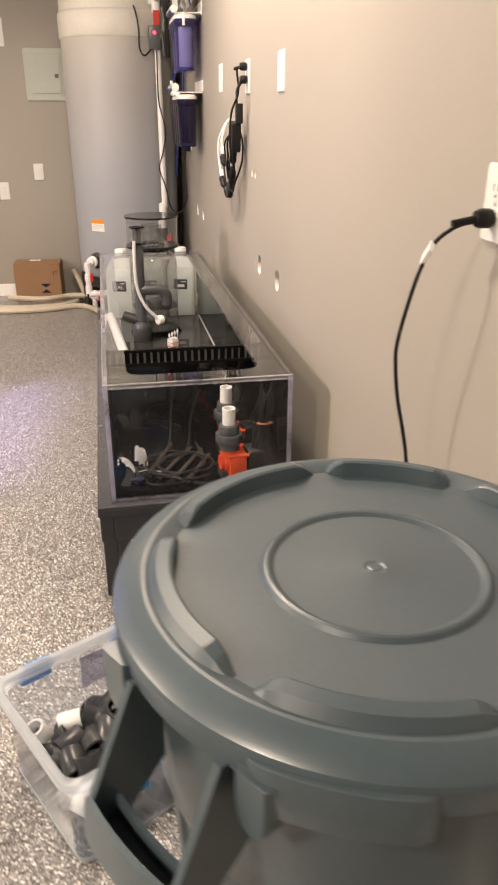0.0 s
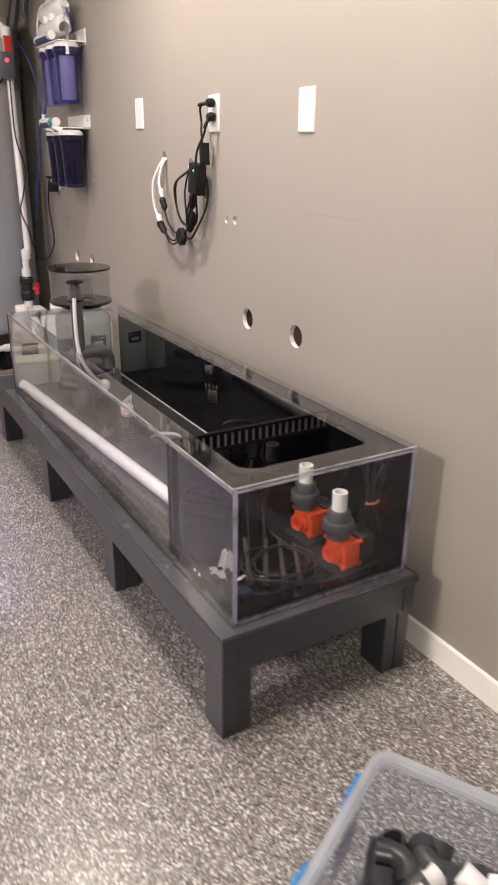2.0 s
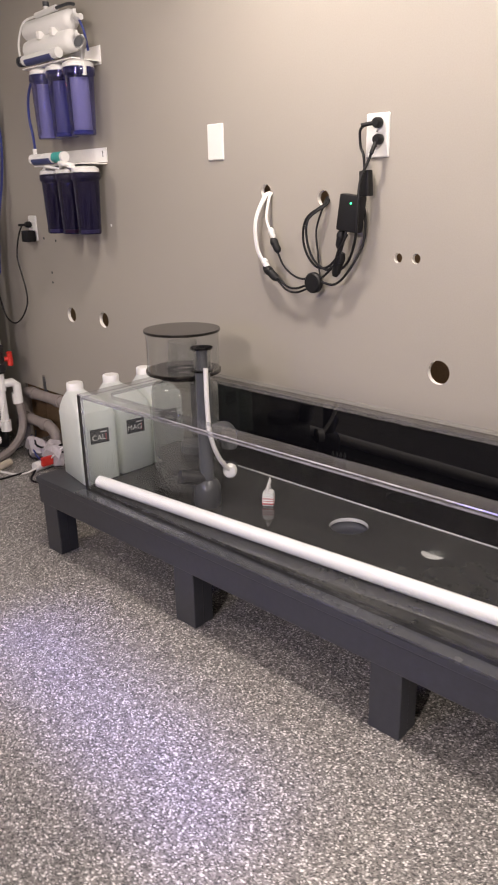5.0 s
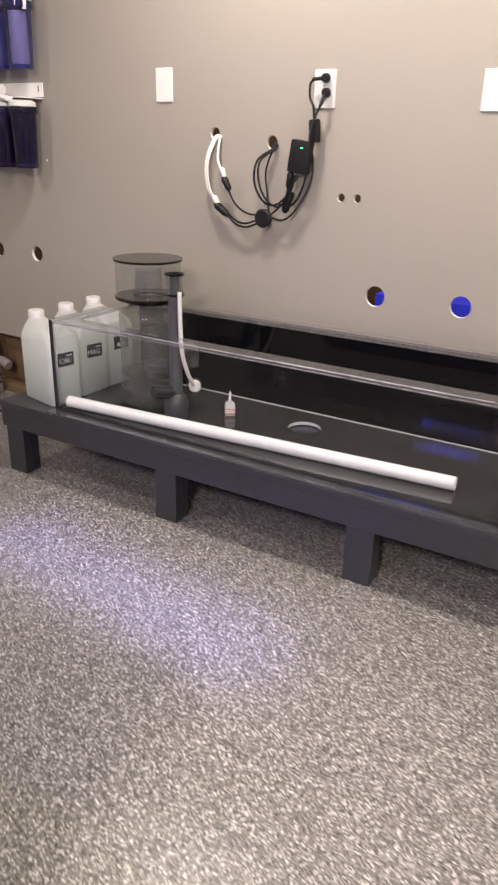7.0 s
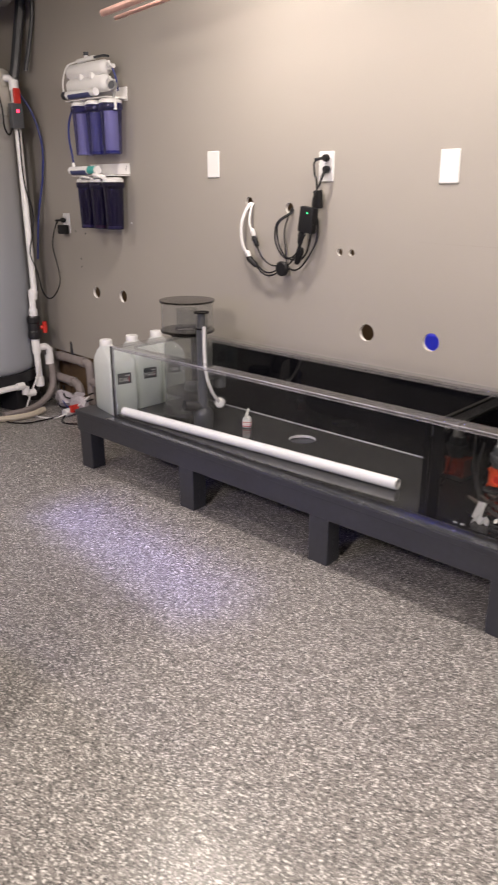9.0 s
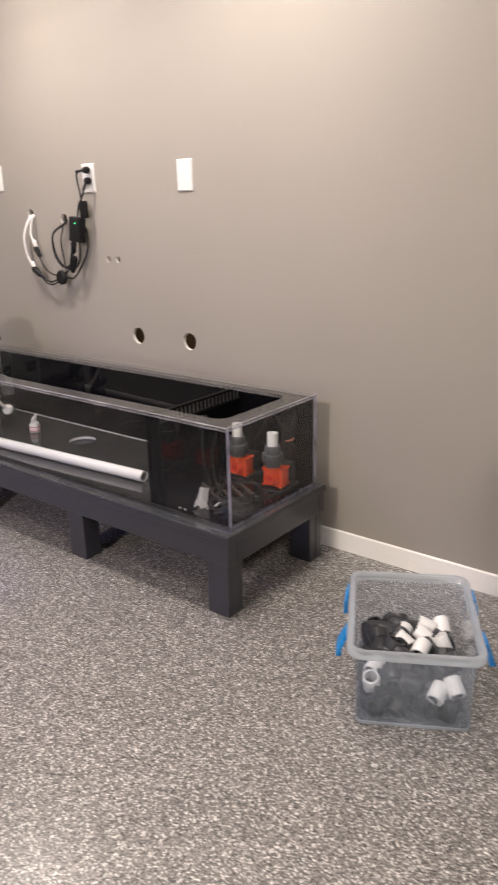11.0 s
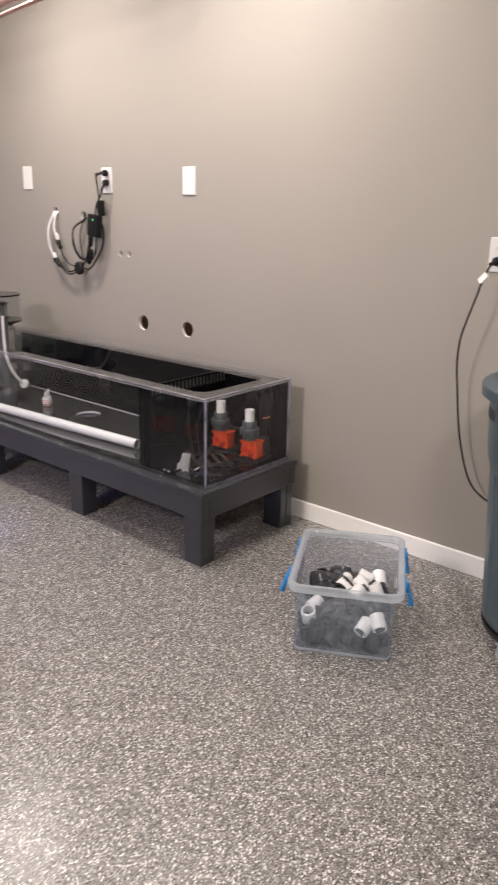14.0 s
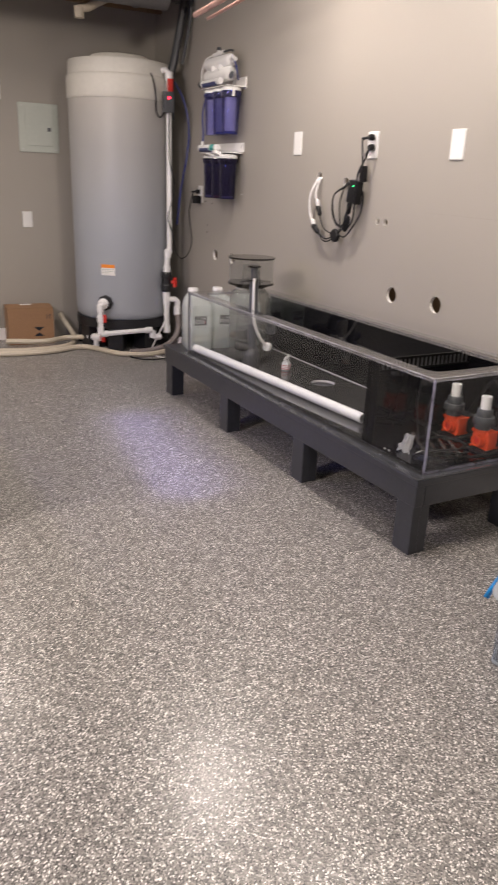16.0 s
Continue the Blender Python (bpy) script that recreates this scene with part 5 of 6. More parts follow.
def build_filter():
    s = thing("water_filter", (0, 0, 0), "wall mounted water filter with blue canisters and white membranes", "water filter")
    plate = part("bracket", box((-0.004, 5.053, 1.740), (0.0, 5.41, 1.806), 0.001), M_WHITE, s, "white folded wall bracket")
    part("bracket_lip", box((-0.135, 5.053, 1.748), (-0.004, 5.41, 1.752)), M_WHITE, plate)
    for y, core, cap in ((5.085, M_FILTER, M_BLUETUBE), (5.205, M_CARTBLUE, M_BLUETUBE), (5.325, M_FILTER, M_FILTER)):
        canister(s, y, 1.482, 1.722, 0.060, M_BLUEPL, core, cap)
    for x, z, r, y0, y1 in ((-0.082, 1.892, 0.037, 5.075, 5.425), (-0.082, 1.822, 0.041, 5.075, 5.425)):
        n = y1 - y0
        mem = part("membrane_housing", lathe([(0.0, 0.0), (r * 0.45, 0.0), (r * 0.5, 0.018), (r * 0.85, 0.030), (r, 0.042), (r, n - 0.03), (r * 0.92, n - 0.008), (r * 0.6, n), (0.0, n)], 28, pose(x, y0, z, -90, 0, 0)), M_PLATE, s, "white membrane housing", True)
        part("end_fitting", tube([(x, y0 - 0.028, z), (x, y0 + 0.004, z)], 0.011, 12, 0), M_PLATE, mem, smooth=True)
        part("elbow_fitting", tube([(x, y0 - 0.020, z), (x - 0.022, y0 - 0.022, z + 0.006), (x - 0.026, y0 - 0.022, z + 0.022)], 0.008, 10, 4), M_PLATE, mem, smooth=True)
    for y in (5.19, 5.285):
        part("clip", box((-0.128, y - 0.011, 1.842), (-0.040, y + 0.011, 1.872), 0.004), M_PAPER, s, "white double clip", True)
    stick = part("inline_filter", tube([(-0.136, 5.135, 1.778), (-0.136, 5.385, 1.778)], 0.019, 18, 0), M_PLATE, s, "white in-line filter", True)
    part("label_mark", tube([(-0.1395, 5.17, 1.772), (-0.1395, 5.36, 1.772)], 0.0165, 14, 0), M_LABELNAVY, stick, "dark blue printed stripe", True)
    for y in (5.392, 5.412):
        part("end_cap", tube([(-0.136, y - 0.006, 1.778), (-0.136, y + 0.006, 1.778)], 0.020, 14, 0), M_INK, stick, "black end ring", True)
    gauge = part("pressure_gauge", lathe([(0.0, 0.0), (0.021, 0.0), (0.024, 0.004), (0.024, 0.02), (0.0, 0.022)], 28, pose(-0.100, 5.030, 1.795, 0, -75, 20)), M_STEEL, s, "round steel pressure gauge", True)
    part("gauge_face", lathe([(0.0, 0.0225), (0.019, 0.0225), (0.019, 0.0222)], 24, pose(-0.100, 5.030, 1.795, 0, -75, 20)), M_PIPEGREY, gauge, "grey gauge face")
    part("gauge_stem", tube([(-0.095, 5.033, 1.795), (-0.090, 5.045, 1.765), (-0.088, 5.06, 1.745)], 0.008, 10, 4), M_STEEL, gauge, smooth=True)
    tee = part("cross_fitting", tube([(-0.085, 5.20, 1.945), (-0.085, 5.345, 1.940)], 0.011, 12, 0), M_PLATE, s, smooth=True)
    part("top_fitting", tube([(-0.085, 5.27, 1.935), (-0.085, 5.27, 1.962)], 0.010, 12, 0), M_PLATE, tee, smooth=True)
    part("top_cap", tube([(-0.085, 5.27, 1.960), (-0.085, 5.27, 1.976)], 0.013, 12, 0), M_INK, tee, "black cap", True)
    part("flow_tube", tube([(-0.085, 5.20, 1.945), (-0.085, 5.12, 1.945), (-0.083, 5.085, 1.938)], 0.006, 8, 4), M_INK, s, "black flow tube", True)
    part("link_tube", tube([(-0.085, 5.34, 1.940), (-0.10, 5.42, 1.925), (-0.11, 5.455, 1.86), (-0.115, 5.45, 1.80), (-0.13, 5.42, 1.778)], 0.0045, 8, 6), M_WHITECORD, s, smooth=True)
    part("link_tube", tube([(-0.083, 5.06, 1.885), (-0.075, 5.045, 1.84), (-0.06, 5.05, 1.78)], 0.0045, 8, 6), M_BLUETUBE, s, "blue link tube", True)
    part("elbow_tap", tube([(-0.10, 5.05, 1.738), (-0.10, 5.030, 1.728), (-0.10, 5.030, 1.690)], 0.009, 10, 4), M_PLATE, s, smooth=True)
    # lower set
    t = thing("deionising_filter", (0, 0, 0), "lower wall mounted filter with three dark violet canisters", "water filter")
    plate = part("bracket", box((-0.004, 5.062, 1.385), (0.0, 5.41, 1.440), 0.001), M_WHITE, t, "white wall bracket")
    part("bracket_lip", box((-0.13, 5.062, 1.377), (-0.004, 5.41, 1.381)), M_WHITE, plate)
    part("slot", box((-0.0047, 5.085, 1.405), (-0.0041, 5.089, 1.428)), M_INK, plate)
    for y, cap in ((5.10, M_FILTER), (5.215, M_LABELRED), (5.33, M_FILTER)):
        canister(t, y, 1.107, 1.345, 0.057, M_BLUEDK, M_CARBON, cap)
    stick = part("inline_filter", tube([(-0.142, 5.15, 1.406), (-0.142, 5.395, 1.406)], 0.020, 18, 0), M_PLATE, t, "white in-line filter", True)
    part("filter_label", tube([(-0.142, 5.165, 1.406), (-0.142, 5.225, 1.406)], 0.0206, 18, 0), M_TEAL, stick, "teal label band", True)
    part("label_mark", tube([(-0.1455, 5.24, 1.400), (-0.1455, 5.375, 1.400)], 0.0175, 14, 0), M_LABELNAVY, stick, "dark blue printed stripe", True)
    part("end_fitting", tube([(-0.142, 5.37, 1.42), (-0.142, 5.37, 1.446)], 0.009, 10, 0), M_PLATE, stick, smooth=True)
    for y0, y1 in ((5.10, 5.215), (5.215, 5.33)):
        part("link_tube", tube([(-0.13, y0, 1.362), (-0.155, (y0 + y1) / 2, 1.374), (-0.13, y1, 1.362)], 0.006, 8, 6), M_PLATE, t, smooth=True)
    part("link_tube", tube([(-0.12, 5.12, 1.372), (-0.155, 5.14, 1.378), (-0.15, 5.18, 1.384)], 0.010, 10, 4), M_PLATE, t, smooth=True)
    cord("blue_water_tube", [(-0.10, 5.385, 1.735), (-0.11, 5.425, 1.66), (-0.11, 5.44, 1.58), (-0.11, 5.425, 1.50), (-0.125, 5.395, 1.455), (-0.135, 5.38, 1.44)], 0.0055, M_BLUETUBE, "blue water tube linking the two filters", "tube")


build_filter()

# ---- water storage tank and plumbing in the corner ----
def build_water_tank():
    s = thing("water_tank", (-0.412, 6.170, 0.0), "tall grey polyethylene water storage cylinder with a cream top", "water tank")
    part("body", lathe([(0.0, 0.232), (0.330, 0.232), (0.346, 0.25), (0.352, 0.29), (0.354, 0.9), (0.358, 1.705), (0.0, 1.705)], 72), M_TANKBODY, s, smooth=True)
    part("top", lathe([(0.0, 1.706), (0.358, 1.706), (0.366, 1.718), (0.367, 1.838), (0.361, 1.850), (0.354, 1.856), (0.352, 1.934), (0.345, 1.946), (0.300, 1.950), (0.225, 1.953), (0.205, 1.966), (0.196, 1.985), (0.180, 1.992), (0.0, 1.996)], 72), M_TANKTOP, s, "cream moulded top with a screw lid", True)
    base = part("base", lathe([(0.0, 0.165), (0.348, 0.165), (0.353, 0.17), (0.353, 0.231), (0.0, 0.231)], 56), M_BLACKPL, s, "black ribbed base", True)
    for a in range(15, 375, 45):
        part("base_leg", box((0.20, -0.055, 0.0), (0.349, 0.055, 0.166), 0.006, pose(0, 0, 0, 0, 0, a)), M_BLACKPL, base)
    m = pose(0, 0, -0.022, 0, 0, -126.5)
    lab = part("warning_label", box((0.3480, -0.050, 0.572), (0.3555, 0.050, 0.648), 0, m), M_PAPER, s, "white warning label with an orange band")
    part("label_band", box((0.3556, -0.050, 0.624), (0.3562, 0.050, 0.648), 0, m), M_LABELORANGE, lab, "orange band")
    for z in (0.612, 0.600, 0.588):
        part("label_text", box((0.3556, -0.042, z), (0.3562, 0.038 - (z < 0.595) * 0.03, z + 0.004), 0, m), M_PANEL, lab, "grey printed line")
    f = pose(-0.229, -0.272, 0.357)
    part("bulkhead", lathe([(0.0, 0.0), (0.055, 0.0), (0.055, 0.02), (0.044, 0.03), (0.038, 0.055), (0.0, 0.055)], 8, f @ pose(0, 0, 0, 90, 0, -40)), M_BLACKPL, s, "black bulkhead fitting")
    return s


build_water_tank()


def build_plumbing():
    s = thing("drain_pipe", (0, 0, 0), "white pvc drain pipe with red valve along the water tank base", "pipe")
    part("pipe_run", tube([(-0.641, 5.895, 0.357), (-0.698, 5.825, 0.357), (-0.712, 5.805, 0.343), (-0.715, 5.80, 0.17), (-0.700, 5.80, 0.152), (-0.345, 5.80, 0.160), (-0.325, 5.80, 0.145), (-0.322, 5.80, 0.115), (-0.31, 5.80, 0.106), (-0.262, 5.80, 0.106)], 0.018, 14, 0), M_PVC, s, smooth=True)
    for p, d in (((-0.713, 5.803, 0.335), (0, 0, 1)), ((-0.715, 5.80, 0.178), (0, 0, 1)), ((-0.690, 5.80, 0.152), (1, 0, 0)), ((-0.355, 5.80, 0.160), (1, 0, 0)), ((-0.323, 5.80, 0.128), (0, 0, 1)), ((-0.285, 5.80, 0.106), (1, 0, 0)), ((-0.714, 5.80, 0.262), (0, 0, 1))):
        part("socket", tube([Vector(p) - Vector(d) * 0.024, Vector(p) + Vector(d) * 0.024], 0.0235, 14, 0), M_PVC, s, smooth=True)
    part("flange", lathe([(0.0, 0.0), (0.038, 0.0), (0.038, 0.012), (0.028, 0.016), (0.028, 0.040), (0.0, 0.040)], 20, Matrix.Translation((-0.672, 5.857, 0.357)) @ pose(0, 0, 0, 90, 0, -40)), M_PVC, s, "white threaded collar", True)
    part("valve_handle", box((-0.700, 5.768, 0.235), (-0.680, 5.800, 0.290), 0.005), M_RED, s, "red valve handle")
    t = thing("riser_pipe", (0, 0, 0), "tall white pvc riser pipe beside the water tank", "pipe")
    part("pipe_run", tube([(-0.27, 5.95, 1.895), (-0.192, 5.86, 1.898), (-0.178, 5.845, 1.883), (-0.173, 5.843, 0.71)], 0.0185, 14, 0), M_PVC, t, smooth=True)
    part("pipe_run", tube([(-0.190, 5.843, 0.71), (-0.195, 5.843, 0.55)], 0.020, 14, 0), M_PVC, t, smooth=True)
    part("pipe_run", tube([(-0.198, 5.842, 0.44), (-0.192, 5.842, 0.13)], 0.020, 14, 0), M_PVC, t, smooth=True)
    part("branch", tube([(-0.195, 5.842, 0.372), (-0.135, 5.835, 0.372), (-0.113, 5.832, 0.355), (-0.111, 5.832, 0.26)], 0.022, 14, 0), M_PVC, t, smooth=True)
    for x, z in ((-0.178, 1.86), (-0.186, 0.70), (-0.194, 0.585), (-0.198, 0.415), (-0.196, 0.365), (-0.193, 0.155), (-0.111, 0.285)):
        part("socket", tube([(x, 5.842, z - 0.028), (x, 5.842, z + 0.028)], 0.0265, 16, 0), M_PVC, t, smooth=True)
    part("coupling", tube([(-0.174, 5.843, 0.725), (-0.190, 5.843, 0.690)], 0.026, 16, 0), M_PVC, t, smooth=True)
    valve = part("union_valve", lathe([(0.0, 0.43), (0.034, 0.43), (0.039, 0.443), (0.039, 0.475), (0.034, 0.483), (0.034, 0.525), (0.039, 0.533), (0.039, 0.562), (0.034, 0.572), (0.0, 0.572)], 12, Matrix.Translation((-0.197, 5.842, 0))), M_BLACKPL, t, "black union valve")
    grip = bmesh.new()
    add_tube(grip, [(-0.168, 5.815, 0.50), (-0.145, 5.800, 0.50)], 0.012, 10, 0)
    for dz in (-0.034, 0.0, 0.034):
        add_tube(grip, [(-0.146, 5.800, 0.50), (-0.143 - abs(dz) * 0.2, 5.798, 0.50 + dz)], 0.014, 10, 0)
    part("valve_handle", grip, M_RED, valve, "orange-red three-lobed valve handle", True)
    part("shutoff", box((-0.198, 5.812, 1.765), (-0.158, 5.828, 1.845), 0.005), M_RED, t, "red shut-off handle")
    c = thing("float_controller", (-0.195, 5.815, 1.70), "dark grey level controller box with a red light", "controller")
    part("case", box((-0.035, -0.02, -0.065), (0.035, 0.02, 0.065), 0.006), M_PIPEGREY, c, smooth=True)
    part("status_light", lathe([(0.0, 0.002), (0.009, 0.0015), (0.009, 0.0)], 14, pose(0.0, -0.0203, 0.025, 90, 0, 0)), M_LEDRED, c, "glowing red light")
    cord("controller_cord", [(-0.215, 5.83, 1.64), (-0.26, 5.80, 1.60), (-0.29, 5.79, 1.64), (-0.29, 5.80, 1.75), (-0.31, 5.83, 1.86), (-0.36, 5.90, 1.93)], 0.005, M_CORD, "black cord looping from the controller over the tank")
    cord("controller_cord", [(-0.185, 5.82, 1.63), (-0.185, 5.815, 1.35), (-0.150, 5.81, 1.18), (-0.172, 5.805, 1.05), (-0.200, 5.80, 0.95), (-0.165, 5.80, 0.84), (-0.14, 5.80, 0.72), (-0.10, 5.80, 0.672), (-0.055, 5.80, 0.69), (-0.032, 5.775, 0.755), (-0.03, 5.77, 0.82), (-0.03, 5.795, 0.90), (-0.03, 5.818, 0.98), (-0.03, 5.795, 1.06), (-0.032, 5.745, 1.125), (-0.030, 5.712, 1.136)], 0.004, M_CORD, "thin black cord running down the riser to the outlet")
    plug((-0.009, 5.697, 1.136), (-0.03, 5.73, 1.134))
    b = thing("plug_transformer", (-0.012, 5.683, 1.088), "black plug-in transformer in the corner outlet", "power adapter")
    part("case", box((-0.045, -0.028, -0.03), (0.0, 0.028, 0.022), 0.006), M_CORD, b, smooth=True)
    cord("drop_hose", [(-0.111, 5.832, 0.27), (-0.108, 5.822, 0.18), (-0.140, 5.80, 0.10), (-0.23, 5.765, 0.045), (-0.36, 5.73, 0.024), (-0.52, 5.73, 0.022)], 0.021, M_TAUPEPIPE, "grey flexible hose curving from the riser to the floor", "hose")
    cord("overflow_pipe", [(-0.034, 5.925, 2.42), (-0.040, 5.93, 2.29), (-0.062, 5.94, 2.15), (-0.098, 5.945, 1.97), (-0.120, 5.95, 1.86), (-0.120, 5.95, 1.60)], 0.029, M_PVCGREY, "thick dark pipe slanting from the ceiling to the tank", "pipe")
    cord("overflow_pipe", [(-0.02, 5.83, 2.42), (-0.022, 5.84, 2.25), (-0.04, 5.86, 2.10), (-0.07, 5.88, 1.95)], 0.012, M_PVCGREY, "thin dark pipe slanting from the ceiling to the tank", "pipe")
    cord("blue_water_tube", [(-0.10, 5.93, 1.84), (-0.05, 5.88, 1.72), (-0.025, 5.85, 1.55), (-0.03, 5.87, 1.36), (-0.06, 5.90, 1.15), (-0.08, 5.92, 0.9)], 0.006, M_BLUETUBE, "dark blue water tube hanging on the wall", "tube")
    # grey pipe manifold low on the wall
    g = thing("pipe_manifold", (0.04, 0, 0), "dusty grey pipe manifold low on the wall behind the jugs", "pipe")
    part("pipe_run", tube([(-0.06, 5.92, 0.14), (-0.06, 5.92, 0.25), (-0.06, 5.90, 0.282), (-0.06, 5.86, 0.290), (-0.06, 5.59, 0.288), (-0.06, 5.55, 0.28), (-0.06, 5.535, 0.25), (-0.06, 5.53, 0.05), (-0.06, 5.53, 0.0)], 0.027, 16, 4), M_TAUPEPIPE, g, smooth=True)
    part("pipe_run", tube([(-0.10, 5.93, 0.12), (-0.10, 5.91, 0.155), (-0.10, 5.87, 0.163), (-0.10, 5.70, 0.160), (-0.10, 5.63, 0.150), (-0.10, 5.60, 0.12), (-0.10, 5.595, 0.05), (-0.10, 5.595, 0.0)], 0.027, 16, 4), M_TAUPEPIPE, g, smooth=True)
    part("pipe_run", tube([(-0.06, 5.53, 0.175), (-0.06, 5.47, 0.175), (-0.06, 5.43, 0.16)], 0.025, 14, 4), M_TAUPEPIPE, g, smooth=True)
    part("pipe_stub", tube([(-0.033, 5.753, 0.29), (-0.033, 5.753, 0.385)], 0.011, 12, 0), M_PVCGREY, g, "dark stub", True)
    for p in ((-0.06, 5.84, 0.290), (-0.06, 5.60, 0.288), (-0.10, 5.85, 0.163), (-0.10, 5.68, 0.158)):
        part("socket", tube([Vector(p) + Vector((0, -0.022, 0)), Vector(p) + Vector((0, 0.022, 0))], 0.032, 14, 0), M_TAUPEPIPE, g, smooth=True)
    for k, (y, z, sz) in enumerate(((5.66, 0.055, (0.05, 0.10, 0.055)), (5.50, 0.060, (0.05, 0.09, 0.06)))):
        crumple("plastic_wrap", (-0.13, y, z), sz, M_WRAP, "crumpled pale plastic wrap heaped below the wall pipes", "plastic wrap", 4.3 + k * 2.1, 2)
    v = thing("floor_valve", (-0.20, 5.50, 0.0), "red handled valve lying on the floor by the stand", "valve")
    part("valve_body", tube([(-0.05, 0, 0.026), (0.05, 0.01, 0.026)], 0.024, 14, 0), M_PVC, v, smooth=True)
    part("valve_handle", box((-0.03, -0.045, 0.03), (0.03, -0.025, 0.075), 0.006), M_RED, v, "red handle")
    for pts in ([(-0.16, 5.76, 0.05), (-0.34, 5.77, 0.006), (-0.50, 5.73, 0.006), (-0.545, 5.66, 0.006), (-0.48, 5.55, 0.006), (-0.345, 5.525, 0.006), (-0.203, 5.51, 0.012), (-0.13, 5.47, 0.05)],
                [(-0.17, 5.55, 0.03), (-0.27, 5.48, 0.006), (-0.325, 5.40, 0.006), (-0.30, 5.33, 0.006), (-0.23, 5.29, 0.006), (-0.14, 5.30, 0.02)],
                [(-0.10, 5.72, 0.13), (-0.16, 5.62, 0.09), (-0.15, 5.50, 0.10), (-0.10, 5.40, 0.14)],
                [(-0.12, 5.74, 0.10), (-0.19, 5.64, 0.03), (-0.17, 5.50, 0.06), (-0.12, 5.38, 0.11)]):
        cord("extension_cable", pts, 0.005, M_CORD, "black cord lying on the floor by the corner")
    cord("white_cable", [(-0.20, 5.82, 0.28), (-0.235, 5.80, 0.20), (-0.30, 5.785, 0.10), (-0.342, 5.785, 0.012), (-0.369, 5.734, 0.006), (-0.357, 5.592, 0.006), (-0.299, 5.51, 0.006), (-0.20, 5.47, 0.05), (-0.12, 5.42, 0.12)], 0.005, M_WHITECORD, "white cord lying on the floor by the corner")
    cord("blue_wire", [(-0.11, 5.75, 0.10), (-0.17, 5.64, 0.07), (-0.19, 5.52, 0.04), (-0.13, 5.42, 0.09)], 0.004, M_BLUETUBE, "thin blue wire tangled below the wall pipes", "wire")
    # hoses on the floor by the cardboard box
    cord("floor_hose", [(-1.75, 6.30, 0.019), (-1.45, 6.10, 0.019), (-1.15, 6.03, 0.019), (-0.88, 6.10, 0.019), (-0.77, 6.30, 0.03), (-0.80, 6.42, 0.12), (-0.84, 6.45, 0.20)], 0.019, M_HOSE, "cream flexible hose lying on the floor", "hose")
    cord("floor_hose", [(-1.75, 6.12, 0.019), (-1.40, 5.97, 0.019), (-1.05, 5.95, 0.019), (-0.78, 6.02, 0.019), (-0.60, 5.72, 0.019), (-0.42, 5.64, 0.019), (-0.28, 5.68, 0.019)], 0.019, M_HOSE, "cream flexible hose lying on the floor", "hose")
    cord("floor_hose", [(-1.30, 6.20, 0.057), (-1.05, 6.12, 0.057), (-0.86, 6.20, 0.057), (-0.75, 6.12, 0.07), (-0.70, 6.06, 0.085)], 0.019, M_HOSE, "cream flexible hose lying on the floor", "hose")
    w = thing("hose_valve", (-0.685, 6.02, 0.0), "white valve with red handle on the hose end", "valve")
    part("valve_body", tube([(-0.04, 0.05, 0.085), (0.03, -0.03, 0.085)], 0.027, 14, 0), M_PVC, w, smooth=True)
    part("valve_support", tube([(0.0, 0.0, 0.0), (0.0, 0.0, 0.085)], 0.02, 12, 0), M_PVC, w, smooth=True)
    part("valve_handle", box((0.03, -0.065, 0.055), (0.05, -0.03, 0.135), 0.006), M_RED, w, "red handle")


build_plumbing()


def build_carton():
    s = thing("cardboard_box", (-1.085, 6.405, 0.0), "brown cardboard carton with dark printed triangles on the floor", "box", rz=-4)
    hx, hy, h = 0.165, 0.105, 0.268
    part("carton", box((-hx, -hy, 0.0), (hx, hy, h), 0.003), M_CARD, s)
    for x0, x1, a in ((-hx, hx, 1), (-hx, hx, -1)):
        bm = box((-hx + 0.002, -hy if a > 0 else 0.002, h + 0.0005), (hx - 0.002, -0.002 if a > 0 else hy, h + 0.004))
        bmesh.ops.rotate(bm, verts=bm.verts, cent=(0, -hy * a, h), matrix=Matrix.Rotation(radians(5 * a), 3, "X"))
        part("flap", bm, M_CARD, s)
    for z, sgn in ((0.075, 1), (0.115, -1)):
        bm = bmesh.new()
        vs = [bm.verts.new((0.055 + 0.038 * x, -hy - 0.0012, z + sgn * 0.014 * (1 if k == 2 else -1))) for k, x in enumerate((-1, 1, 0))]
        f = bm.faces.new(vs)
        bmesh.ops.extrude_face_region(bm, geom=[f])
        part("printed_triangle", bm, M_INK, s, "dark printed triangle")
    for x in (0.118, 0.137):
        bm = bmesh.new()
        add_box(bm, (x - 0.002, -hy - 0.001, 0.19), (x + 0.002, -hy - 0.0004, 0.225))
        add_box(bm, (x - 0.006, -hy - 0.001, 0.213), (x + 0.006, -hy - 0.0004, 0.217))
        part("printed_arrow", bm, M_INK, s, "dark printed arrow")
    part("tape", box((-0.06, -0.02, h + 0.014), (0.02, 0.02, h + 0.0165), 0.0), M_PAPER, s, "white paper on top")


build_carton()


